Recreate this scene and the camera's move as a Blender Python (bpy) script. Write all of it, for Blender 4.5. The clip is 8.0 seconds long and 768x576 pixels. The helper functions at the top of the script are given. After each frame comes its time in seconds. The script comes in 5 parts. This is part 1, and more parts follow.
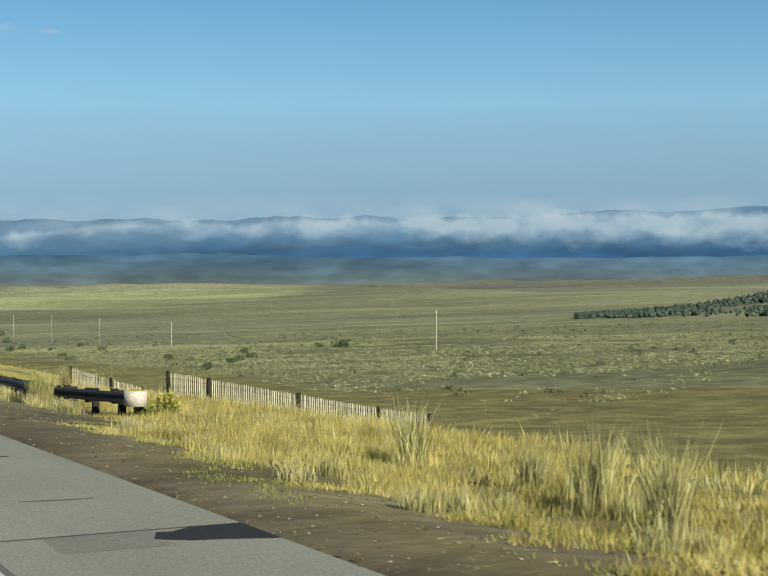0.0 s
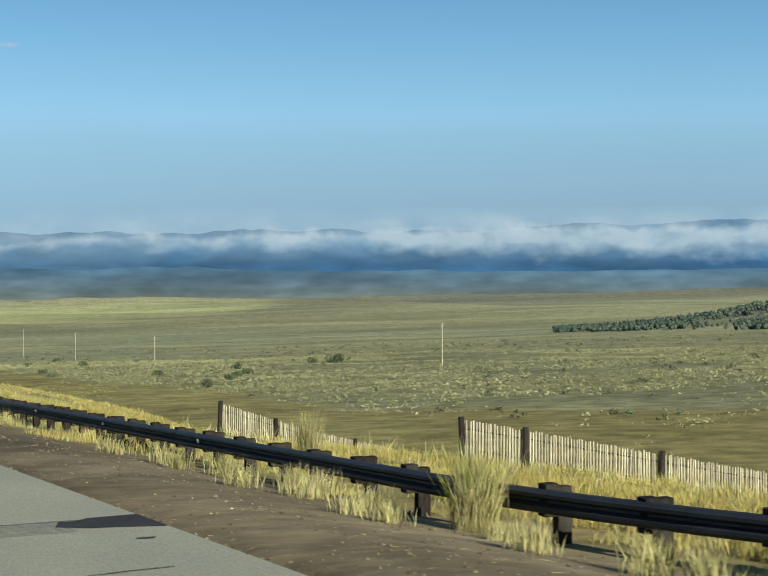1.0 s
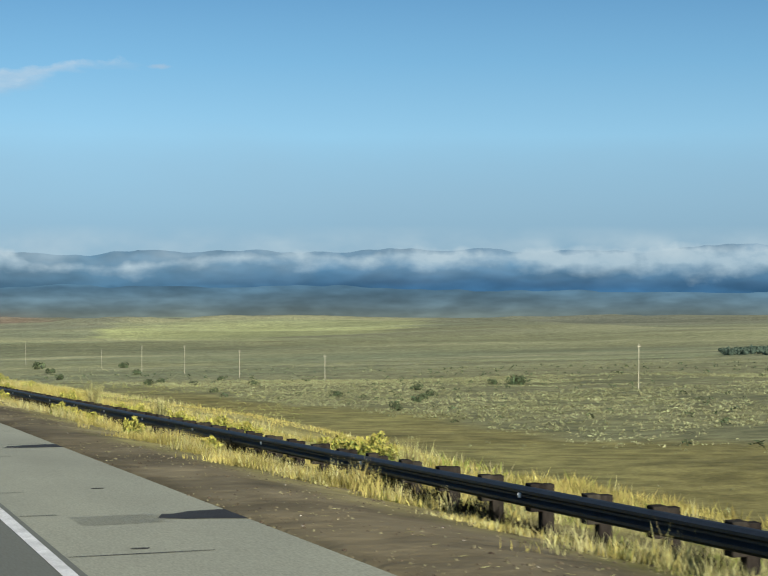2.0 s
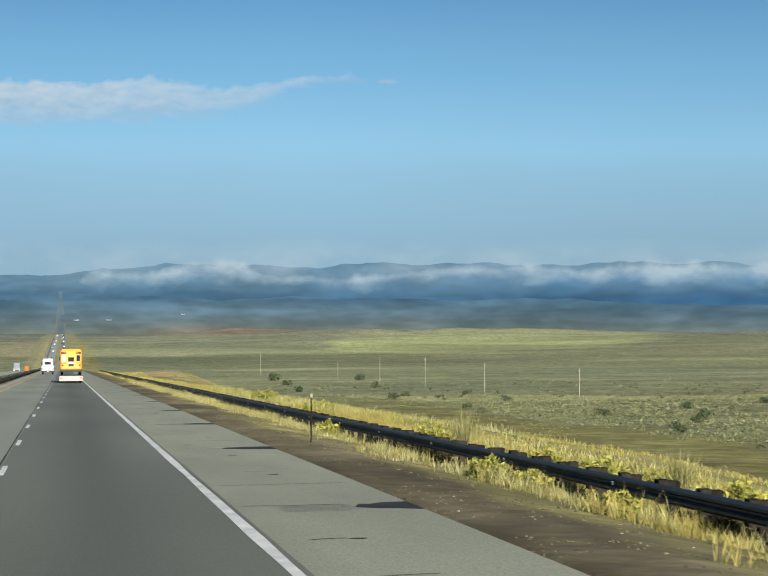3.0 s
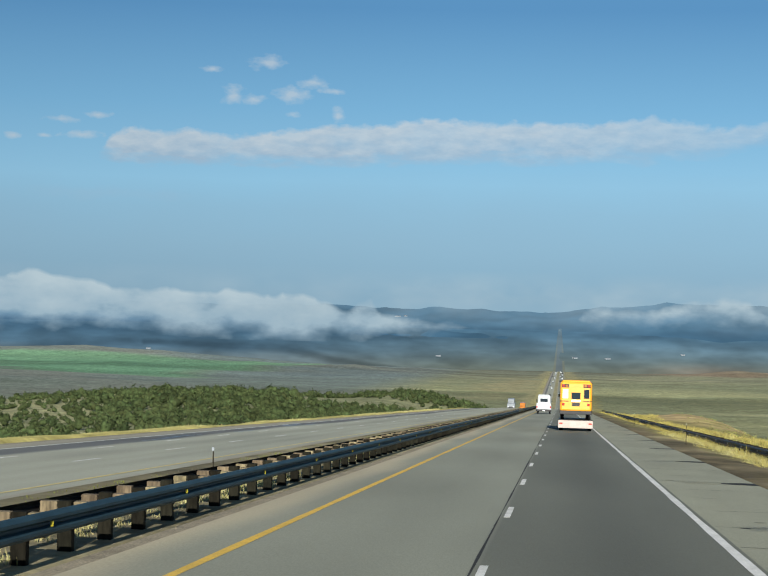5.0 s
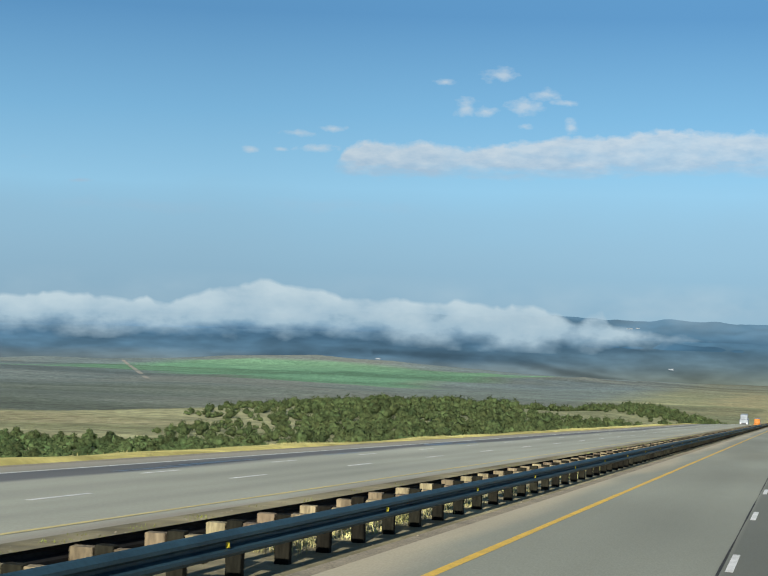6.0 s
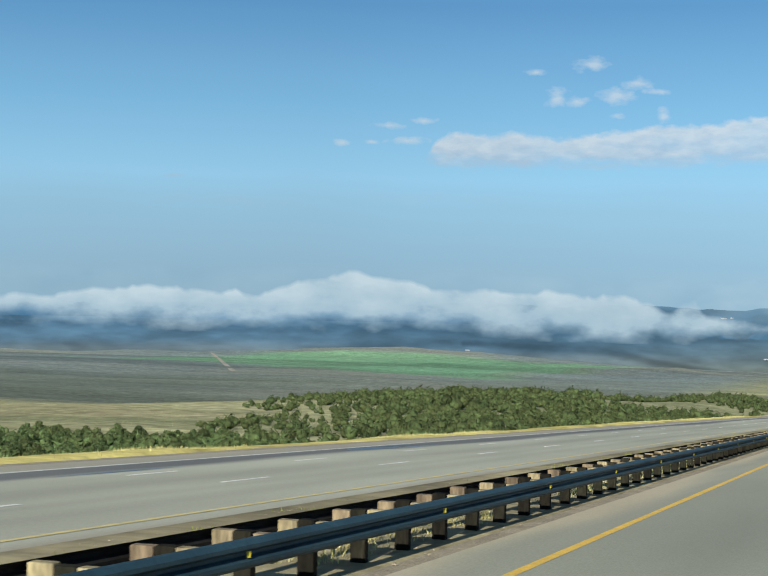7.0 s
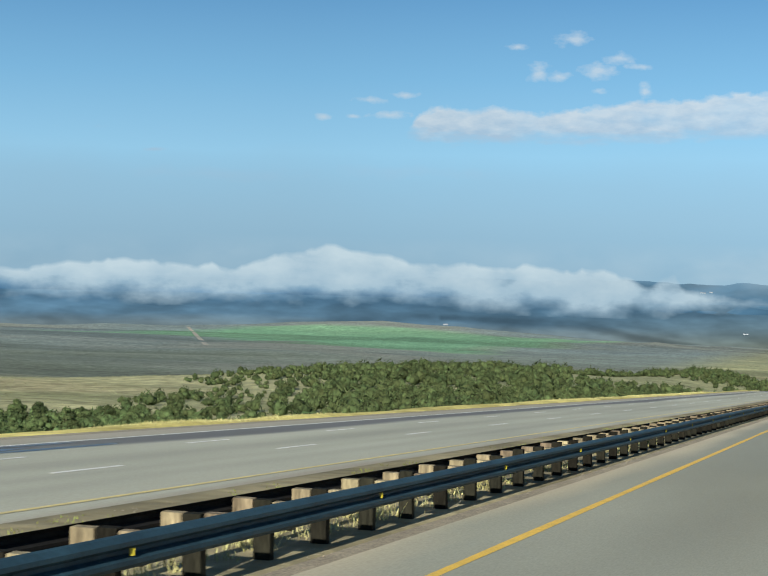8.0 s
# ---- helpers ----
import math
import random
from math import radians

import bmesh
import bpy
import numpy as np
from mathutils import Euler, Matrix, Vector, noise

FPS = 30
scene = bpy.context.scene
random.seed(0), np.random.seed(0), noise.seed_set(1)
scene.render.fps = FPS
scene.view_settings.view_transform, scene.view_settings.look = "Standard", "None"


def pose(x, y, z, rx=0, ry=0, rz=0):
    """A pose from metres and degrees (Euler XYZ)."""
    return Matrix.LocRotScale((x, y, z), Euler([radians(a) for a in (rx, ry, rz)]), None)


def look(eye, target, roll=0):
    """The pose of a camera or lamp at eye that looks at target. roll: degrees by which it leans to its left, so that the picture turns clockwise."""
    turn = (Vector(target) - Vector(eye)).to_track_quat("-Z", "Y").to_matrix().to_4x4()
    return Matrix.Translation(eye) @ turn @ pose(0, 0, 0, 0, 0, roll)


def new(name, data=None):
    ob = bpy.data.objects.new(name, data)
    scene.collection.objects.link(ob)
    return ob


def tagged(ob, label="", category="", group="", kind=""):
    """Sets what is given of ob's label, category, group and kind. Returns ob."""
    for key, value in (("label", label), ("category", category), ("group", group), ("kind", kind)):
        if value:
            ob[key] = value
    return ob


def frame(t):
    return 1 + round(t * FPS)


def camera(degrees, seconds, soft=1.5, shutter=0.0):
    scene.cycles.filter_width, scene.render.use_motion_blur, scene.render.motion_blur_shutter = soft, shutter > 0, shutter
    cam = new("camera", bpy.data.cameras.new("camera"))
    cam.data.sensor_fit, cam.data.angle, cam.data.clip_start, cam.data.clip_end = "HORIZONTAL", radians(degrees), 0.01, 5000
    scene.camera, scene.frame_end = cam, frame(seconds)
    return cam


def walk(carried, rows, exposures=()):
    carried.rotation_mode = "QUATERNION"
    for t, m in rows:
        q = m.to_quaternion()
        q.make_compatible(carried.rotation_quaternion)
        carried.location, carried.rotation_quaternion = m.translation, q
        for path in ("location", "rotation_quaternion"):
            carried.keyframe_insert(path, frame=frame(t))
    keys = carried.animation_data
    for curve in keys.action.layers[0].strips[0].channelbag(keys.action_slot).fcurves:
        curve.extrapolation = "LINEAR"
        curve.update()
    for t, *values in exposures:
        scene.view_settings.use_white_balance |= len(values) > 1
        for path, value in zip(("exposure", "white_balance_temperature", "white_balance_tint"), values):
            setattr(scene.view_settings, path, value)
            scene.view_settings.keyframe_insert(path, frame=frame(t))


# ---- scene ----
cam = camera(26.377, 8.0, soft=1.2, shutter=0.05)
# path start
PATH = [
    (0.00, pose(0.242, 0.000, 2.246, 87.548, 0.144, -22.642)),
    (0.50, pose(0.239, 15.860, 1.295, 87.681, 0.268, -23.852)),
    (1.00, pose(0.237, 31.710, 0.343, 88.030, 0.151, -24.013)),
    (1.20, pose(0.236, 38.050, -0.037, 88.196, 0.067, -23.713)),
    (2.30, pose(0.230, 72.930, -2.130, 88.904, -0.218, -16.583)),
    (2.50, pose(0.229, 79.280, -2.511, 89.008, -0.284, -15.036)),
    (3.00, pose(0.136, 95.130, -3.462, 89.170, -0.245, -11.062)),
    (3.50, pose(0.043, 110.990, -4.413, 89.307, -0.127, -7.282)),
    (4.00, pose(-0.051, 126.840, -5.365, 89.465, -0.259, -3.299)),
    (4.50, pose(-0.087, 142.700, -6.316, 90.000, -0.703, 1.464)),
    (5.00, pose(-0.124, 158.550, -7.267, 90.335, -1.344, 6.253)),
    (5.20, pose(-0.138, 164.900, -7.648, 90.551, -1.463, 8.117)),
    (6.30, pose(-0.190, 199.780, -9.741, 90.464, -1.592, 15.847)),
    (6.50, pose(-0.199, 206.120, -10.121, 90.432, -1.487, 16.553)),
    (7.00, pose(-0.223, 221.970, -11.072, 90.192, -1.222, 17.557)),
    (7.50, pose(-0.246, 237.830, -12.024, 89.812, -1.178, 17.589)),
    (8.00, pose(-0.269, 253.690, -12.975, 89.320, -1.328, 16.903)),
]
# path end
walk(cam, PATH, [(0.0, 0.75), (1.0, 0.86), (2.5, 0.85), (3.3, 0.75), (4.6, 0.69), (6.3, 0.92), (8.0, 0.95)])

# ---- light ----
SUN_EL, SUN_AZ = radians(21.5), radians(174)
SKY_GAIN = 0.055 * 2**0.75
world = bpy.data.worlds.new("world")
scene.world = world
world.use_nodes = True
wn, wl = world.node_tree.nodes, world.node_tree.links
wn.clear()


def wnode(kind, **kw):
    n = wn.new(kind)
    for k, v in kw.items():
        if k == "op":
            n.operation = v
        elif k == "blend":
            n.blend_type = v
        else:
            n.inputs[int(k[1:])].default_value = v
    return n


def wmath(op, a, b=0.0, clamp=False):
    n = wn.new("ShaderNodeMath")
    n.operation, n.use_clamp = op, clamp
    for i, v in enumerate((a, b)):
        if isinstance(v, (int, float)):
            n.inputs[i].default_value = v
        else:
            wl.new(v, n.inputs[i])
    return n.outputs[0]


sky = wn.new("ShaderNodeTexSky")
sky.sky_type, sky.sun_disc = "NISHITA", False
sky.sun_elevation, sky.sun_rotation = SUN_EL, SUN_AZ
sky.altitude, sky.air_density, sky.dust_density, sky.ozone_density = 2000, 1.0, 0.6, 1.6
coord = wn.new("ShaderNodeTexCoord")
sep = wn.new("ShaderNodeSeparateXYZ")
wl.new(coord.outputs["Generated"], sep.inputs[0])
# azimuth to the left of the road and elevation, in degrees
azim = wmath("MULTIPLY", wmath("ARCTAN2", wmath("MULTIPLY", sep.outputs[0], -1), sep.outputs[1]), 57.2958)
elev = wmath("MULTIPLY", wmath("ARCSINE", sep.outputs[2]), 57.2958)


def band(value, centre, half, soft):
    """1 within half of centre, fading over soft."""
    off = wmath("ABSOLUTE", wmath("SUBTRACT", value, centre))
    return wmath("DIVIDE", wmath("SUBTRACT", half + soft, off), soft, clamp=True)


def sky_noise(scale, stretch, detail, seed):
    m = wn.new("ShaderNodeCombineXYZ")
    wl.new(azim, m.inputs[0])
    wl.new(wmath("MULTIPLY", elev, stretch), m.inputs[1])
    m.inputs[2].default_value = seed
    n = wn.new("ShaderNodeTexNoise")
    n.inputs["Scale"].default_value, n.inputs["Detail"].default_value, n.inputs["Roughness"].default_value = scale, detail, 0.55
    wl.new(m.outputs[0], n.inputs["Vector"])
    return n.outputs[0]


def cloud(az, half_az, el, half_el, scale, seed, tilt=0.0, rough=2.4):
    """Fair-weather cloud: ragged noise that lives inside an oval of the sky."""
    da = wmath("DIVIDE", wmath("SUBTRACT", azim, az), half_az)
    e = wmath("SUBTRACT", elev, wmath("MULTIPLY", wmath("SUBTRACT", azim, az), tilt))
    de = wmath("DIVIDE", wmath("SUBTRACT", e, el), half_el)
    far = wmath("SQRT", wmath("ADD", wmath("MULTIPLY", da, da), wmath("MULTIPLY", de, de)))
    n = wmath("MULTIPLY", wmath("SUBTRACT", sky_noise(scale, 1.7, 6.0, seed), 0.5), rough)
    return wmath("MULTIPLY", wmath("ADD", wmath("SUBTRACT", 0.9, far), n), 1.15, clamp=True)


def curve(points, lo, hi):
    """A height in degrees that follows the azimuth through the points given."""
    r = wn.new("ShaderNodeValToRGB")
    first, last = points[0][0], points[-1][0]
    wl.new(wmath("DIVIDE", wmath("SUBTRACT", azim, first), last - first, clamp=True), r.inputs[0])
    for k, (p, v) in enumerate(points):
        p, g = (p - first) / (last - first), (v - lo) / (hi - lo)
        e = r.color_ramp.elements[k] if k < 2 else r.color_ramp.elements.new(p)
        e.position, e.color = p, (g, g, g, 1)
    return wmath("ADD", wmath("MULTIPLY", r.outputs[0], hi - lo), lo)


# long flat-bottomed cloud with a lumpy crest, thinning to a tail over the road's right
crest = curve(((-11.0, 6.35), (-9.9, 6.6), (-8.0, 6.5), (-6.4, 6.2), (-5.0, 6.12), (-4.0, 6.3), (-2.9, 6.5), (-1.8, 6.3), (0.0, 6.2), (1.5, 6.25), (3.0, 6.18), (4.2, 6.3), (5.6, 6.25), (6.6, 6.02), (7.9, 6.05), (8.5, 5.98), (9.2, 5.86), (10.5, 5.72),
               (11.6, 5.6), (12.4, 5.6), (13.2, 5.78), (14.0, 5.6), (14.7, 5.78), (15.5, 5.6), (15.9, 5.35), (16.3, 4.7)), 4.0, 8.0)
floor_el = curve(((-11.0, 6.45), (-9.9, 6.25), (-8.0, 5.95), (-6.4, 5.25), (-5.0, 5.0), (-2.8, 4.78), (3.0, 4.62), (8.0, 4.45), (13.0, 4.35), (15.8, 4.35), (16.3, 4.7)), 4.0, 8.0)
lump = wmath("MULTIPLY", wmath("SUBTRACT", sky_noise(1.9, 1.5, 5.0, 3.0), 0.5), 0.55)
ragged = wmath("MULTIPLY", wmath("SUBTRACT", sky_noise(0.8, 3.5, 5.0, 33.0), 0.5), 1.1)
cover = wmath("MULTIPLY", wmath("DIVIDE", wmath("SUBTRACT", wmath("ADD", crest, lump), elev), 0.2, clamp=True), wmath("DIVIDE", wmath("SUBTRACT", wmath("ADD", elev, ragged), floor_el), 0.5, clamp=True))
cover = wmath("MULTIPLY", cover, wmath("MULTIPLY", wmath("ADD", 0.6, wmath("MULTIPLY", sky_noise(0.7, 2.6, 4.0, 51.0), 0.75)), curve(((-11.0, 0.5), (-5.0, 0.62), (0.0, 0.85), (9.0, 1.0), (16.0, 1.0)), 0.0, 1.0)), clamp=True)
body_up = wmath("DIVIDE", wmath("SUBTRACT", elev, floor_el), wmath("MAXIMUM", wmath("SUBTRACT", crest, floor_el), 0.3))
puffs = 0.0
for c in ((10.5, 0.75, 8.05, 0.32, 7.0), (12.4, 0.45, 7.77, 0.15, 9.0), (11.65, 0.5, 6.86, 0.42, 12.0), (11.0, 0.5, 6.78, 0.22, 14.0), (9.6, 0.8, 6.98, 0.36, 15.0), (8.9, 0.8, 7.42, 0.24, 18.0), (8.2, 0.5, 7.12, 0.16, 19.0), (9.6, 0.3, 6.3, 0.16, 22.0), (8.02, 0.3, 6.32, 0.34, 39.0),
          (17.5, 0.7, 5.85, 0.14, 24.0), (16.8, 0.95, 5.35, 0.17, 26.0), (18.1, 0.3, 5.28, 0.12, 28.0), (19.15, 0.4, 5.24, 0.15, 29.0), (16.3, 0.6, 6.05, 0.14, 31.0), (-11.2, 0.5, 6.35, 0.1, 32.0), (25.0, 0.5, 3.95, 0.1, 35.0)):
    puffs = wmath("MAXIMUM", puffs, cloud(*c[:4], 2.0, c[4], 0.0, 1.9))
cover = wmath("MAXIMUM", cover, wmath("MULTIPLY", puffs, 0.75))
cover = wmath("MAXIMUM", cover, wmath("MULTIPLY", wmath("MAXIMUM", cloud(23, 4.0, 3.15, 0.3, 0.9, 21.0, 0.0, 2.0), cloud(16.5, 4.0, 3.4, 0.3, 0.9, 27.0, 0.0, 2.2)), 0.2))
haze_cloud = wmath("MULTIPLY", wmath("SUBTRACT", wmath("ADD", band(elev, 1.5, 1.5, 2.6), sky_noise(0.16, 2.4, 4.0, 30.0)), 1.0), 0.35, clamp=True)
# clear air: pale over the hills, deeper blue above, then the open sky
ramp = wn.new("ShaderNodeValToRGB")
wl.new(wmath("DIVIDE", elev, 20.0, clamp=True), ramp.inputs[0])
for k, (p, c) in enumerate(((0.0, (0.258, 0.43, 0.56)), (0.09, (0.285, 0.5, 0.66)), (0.2, (0.295, 0.57, 0.78)), (0.33, (0.2, 0.455, 0.7)), (0.5, (0.11, 0.3, 0.55)))):
    e = ramp.color_ramp.elements[k] if k < 2 else ramp.color_ramp.elements.new(p)
    e.position, e.color = p, (*[v / SKY_GAIN for v in c], 1)
blend = wn.new("ShaderNodeMix")
blend.data_type = "RGBA"
wl.new(wmath("DIVIDE", wmath("SUBTRACT", 34.0, elev), 20.0, clamp=True), blend.inputs[0])
wl.new(sky.outputs[0], blend.inputs[6])
wl.new(ramp.outputs[0], blend.inputs[7])


def over(low, mask, colour):
    m = wn.new("ShaderNodeMix")
    m.data_type = "RGBA"
    wl.new(mask, m.inputs[0])
    wl.new(low, m.inputs[6])
    m.inputs[7].default_value = (*[v / SKY_GAIN for v in colour], 1)
    return m.outputs[2]


air = over(blend.outputs[2], haze_cloud, (0.29, 0.435, 0.55))
sides = wn.new("ShaderNodeMix")
sides.data_type = "RGBA"
wl.new(wmath("ADD", wmath("SUBTRACT", wmath("MULTIPLY", body_up, 1.15), 0.1), wmath("MULTIPLY", wmath("SUBTRACT", sky_noise(1.3, 2.4, 5.0, 44.0), 0.5), 2.4), clamp=True), sides.inputs[0])
for k, c in ((6, (0.37, 0.5, 0.63)), (7, (0.56, 0.64, 0.7))):
    sides.inputs[k].default_value = (*[v / SKY_GAIN for v in c], 1)
clouded = wn.new("ShaderNodeMix")
clouded.data_type = "RGBA"
wl.new(wmath("MULTIPLY", cover, 0.85), clouded.inputs[0])
wl.new(air, clouded.inputs[6])
wl.new(sides.outputs[2], clouded.inputs[7])
air = clouded.outputs[2]
bg = wn.new("ShaderNodeBackground")
bg.inputs[1].default_value = 0.055
# the blue deepens away from the road's heading
deep = curve(((-90.0, 0.9), (-34.0, 0.91), (-22.0, 0.95), (-8.0, 1.02), (4.0, 1.0), (12.0, 0.95), (20.0, 0.89), (90.0, 0.88)), 0.0, 1.2)
toned = wn.new("ShaderNodeMix")
toned.data_type, toned.blend_type = "RGBA", "MULTIPLY"
toned.inputs[0].default_value = 1.0
wl.new(air, toned.inputs[6])
wl.new(deep, toned.inputs[7])
wl.new(toned.outputs[2], bg.inputs[0])
wout = wn.new("ShaderNodeOutputWorld")
wl.new(bg.outputs[0], wout.inputs[0])

sun_data = bpy.data.lights.new("sun", "SUN")
sun_data.energy, sun_data.angle, sun_data.color = 4.9, radians(0.55), (1.0, 0.95, 0.85)
sun = new("sun", sun_data)
to_sun = Vector((math.sin(SUN_AZ) * math.cos(SUN_EL), math.cos(SUN_AZ) * math.cos(SUN_EL), math.sin(SUN_EL)))
sun.matrix_world = look(to_sun * 100, (0, 0, 0))


# ---- materials ----
def mat(name, colour, dark=None, scale=8.0, fine=60.0, rough=0.8, metal=0.0, bump=0.2, spread=0.25, attribute="", island=0.0, per_object=0.0, through_light=0.0, spec=0.3, stretch=(1, 1, 1), dist=0.02, glow=0.0, detail=3.0, speck=0.0):
    """A surface with two scales of noise in its colour and relief."""
    m = bpy.data.materials.new(name)
    m.use_nodes = True
    n, l = m.node_tree.nodes, m.node_tree.links
    b = n["Principled BSDF"]
    b.inputs["Roughness"].default_value, b.inputs["Metallic"].default_value = rough, metal
    b.inputs["Specular IOR Level"].default_value = spec
    geo = n.new("ShaderNodeNewGeometry")
    mp = n.new("ShaderNodeMapping")
    mp.inputs["Scale"].default_value = stretch
    l.new(geo.outputs["Position"], mp.inputs[0])

    def noise_at(s, detail):
        t = n.new("ShaderNodeTexNoise")
        t.inputs["Scale"].default_value, t.inputs["Detail"].default_value = s, detail
        l.new(mp.outputs[0], t.inputs["Vector"])
        return t.outputs[0]

    def mix(kind, fac, a, c):
        x = n.new("ShaderNodeMix")
        x.data_type, x.blend_type = "RGBA", kind
        for sock, v in ((x.inputs[0], fac), (x.inputs[6], a), (x.inputs[7], c)):
            if isinstance(v, (int, float)):
                sock.default_value = v
            elif isinstance(v, tuple):
                sock.default_value = (*v, 1)
            else:
                l.new(v, sock)
        return x.outputs[2]

    def remap(v, lo, hi, a=0.3, c=0.7):
        r = n.new("ShaderNodeMapRange")
        l.new(v, r.inputs[0])
        for i, w in enumerate((a, c, lo, hi)):
            r.inputs[1 + i].default_value = w
        return r.outputs[0]

    large, small = noise_at(scale, 4.0), noise_at(fine, detail)
    if dark is None:
        dark = tuple(0.6 * c for c in colour)
    if attribute:
        at = n.new("ShaderNodeAttribute")
        at.attribute_name = attribute
        base = at.outputs["Color"]
    else:
        base = mix("MIX", remap(large, 0, 1), dark, colour)
    g = remap(small, 1 - spread, 1 + spread)
    k = n.new("ShaderNodeCombineXYZ")
    for i in range(3):
        l.new(g, k.inputs[i])
    base = mix("MULTIPLY", 1.0, base, k.outputs[0])
    if attribute:
        g2 = remap(large, 1 - spread, 1 + spread)
        k2 = n.new("ShaderNodeCombineXYZ")
        for i in range(3):
            l.new(g2, k2.inputs[i])
        base = mix("MULTIPLY", 1.0, base, k2.outputs[0])
    if speck:
        ks = n.new("ShaderNodeCombineXYZ")
        g3 = remap(noise_at(speck, 3.0), 0.68, 1.28, 0.35, 0.65)
        for i in range(3):
            l.new(g3, ks.inputs[i])
        base = mix("MULTIPLY", 1.0, base, ks.outputs[0])
    for amount, source in ((island, geo.outputs["Random Per Island"]), (per_object, None)):
        if amount:
            if source is None:
                source = n.new("ShaderNodeObjectInfo").outputs["Random"]
            hs = n.new("ShaderNodeHueSaturation")
            l.new(remap(source, 1 - amount, 1 + amount, 0, 1), hs.inputs["Value"])
            l.new(remap(source, 0.5 - 0.06 * amount, 0.5 + 0.06 * amount, 0, 1), hs.inputs["Hue"])
            l.new(base, hs.inputs["Color"])
            base = hs.outputs[0]
    # far hills emit their own tint in place of haze-scattered light
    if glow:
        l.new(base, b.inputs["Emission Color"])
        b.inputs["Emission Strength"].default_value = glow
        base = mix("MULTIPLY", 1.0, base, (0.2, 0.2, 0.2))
    l.new(base, b.inputs["Base Color"])
    if bump:
        bp = n.new("ShaderNodeBump")
        bp.inputs["Strength"].default_value, bp.inputs["Distance"].default_value = bump, dist
        l.new(small, bp.inputs["Height"])
        l.new(bp.outputs[0], b.inputs["Normal"])
    if through_light:
        tr = n.new("ShaderNodeBsdfTranslucent")
        l.new(base, tr.inputs[0])
        ms = n.new("ShaderNodeMixShader")
        ms.inputs[0].default_value = through_light
        l.new(b.outputs[0], ms.inputs[1])
        l.new(tr.outputs[0], ms.inputs[2])
        l.new(ms.outputs[0], n["Material Output"].inputs[0])
    return m


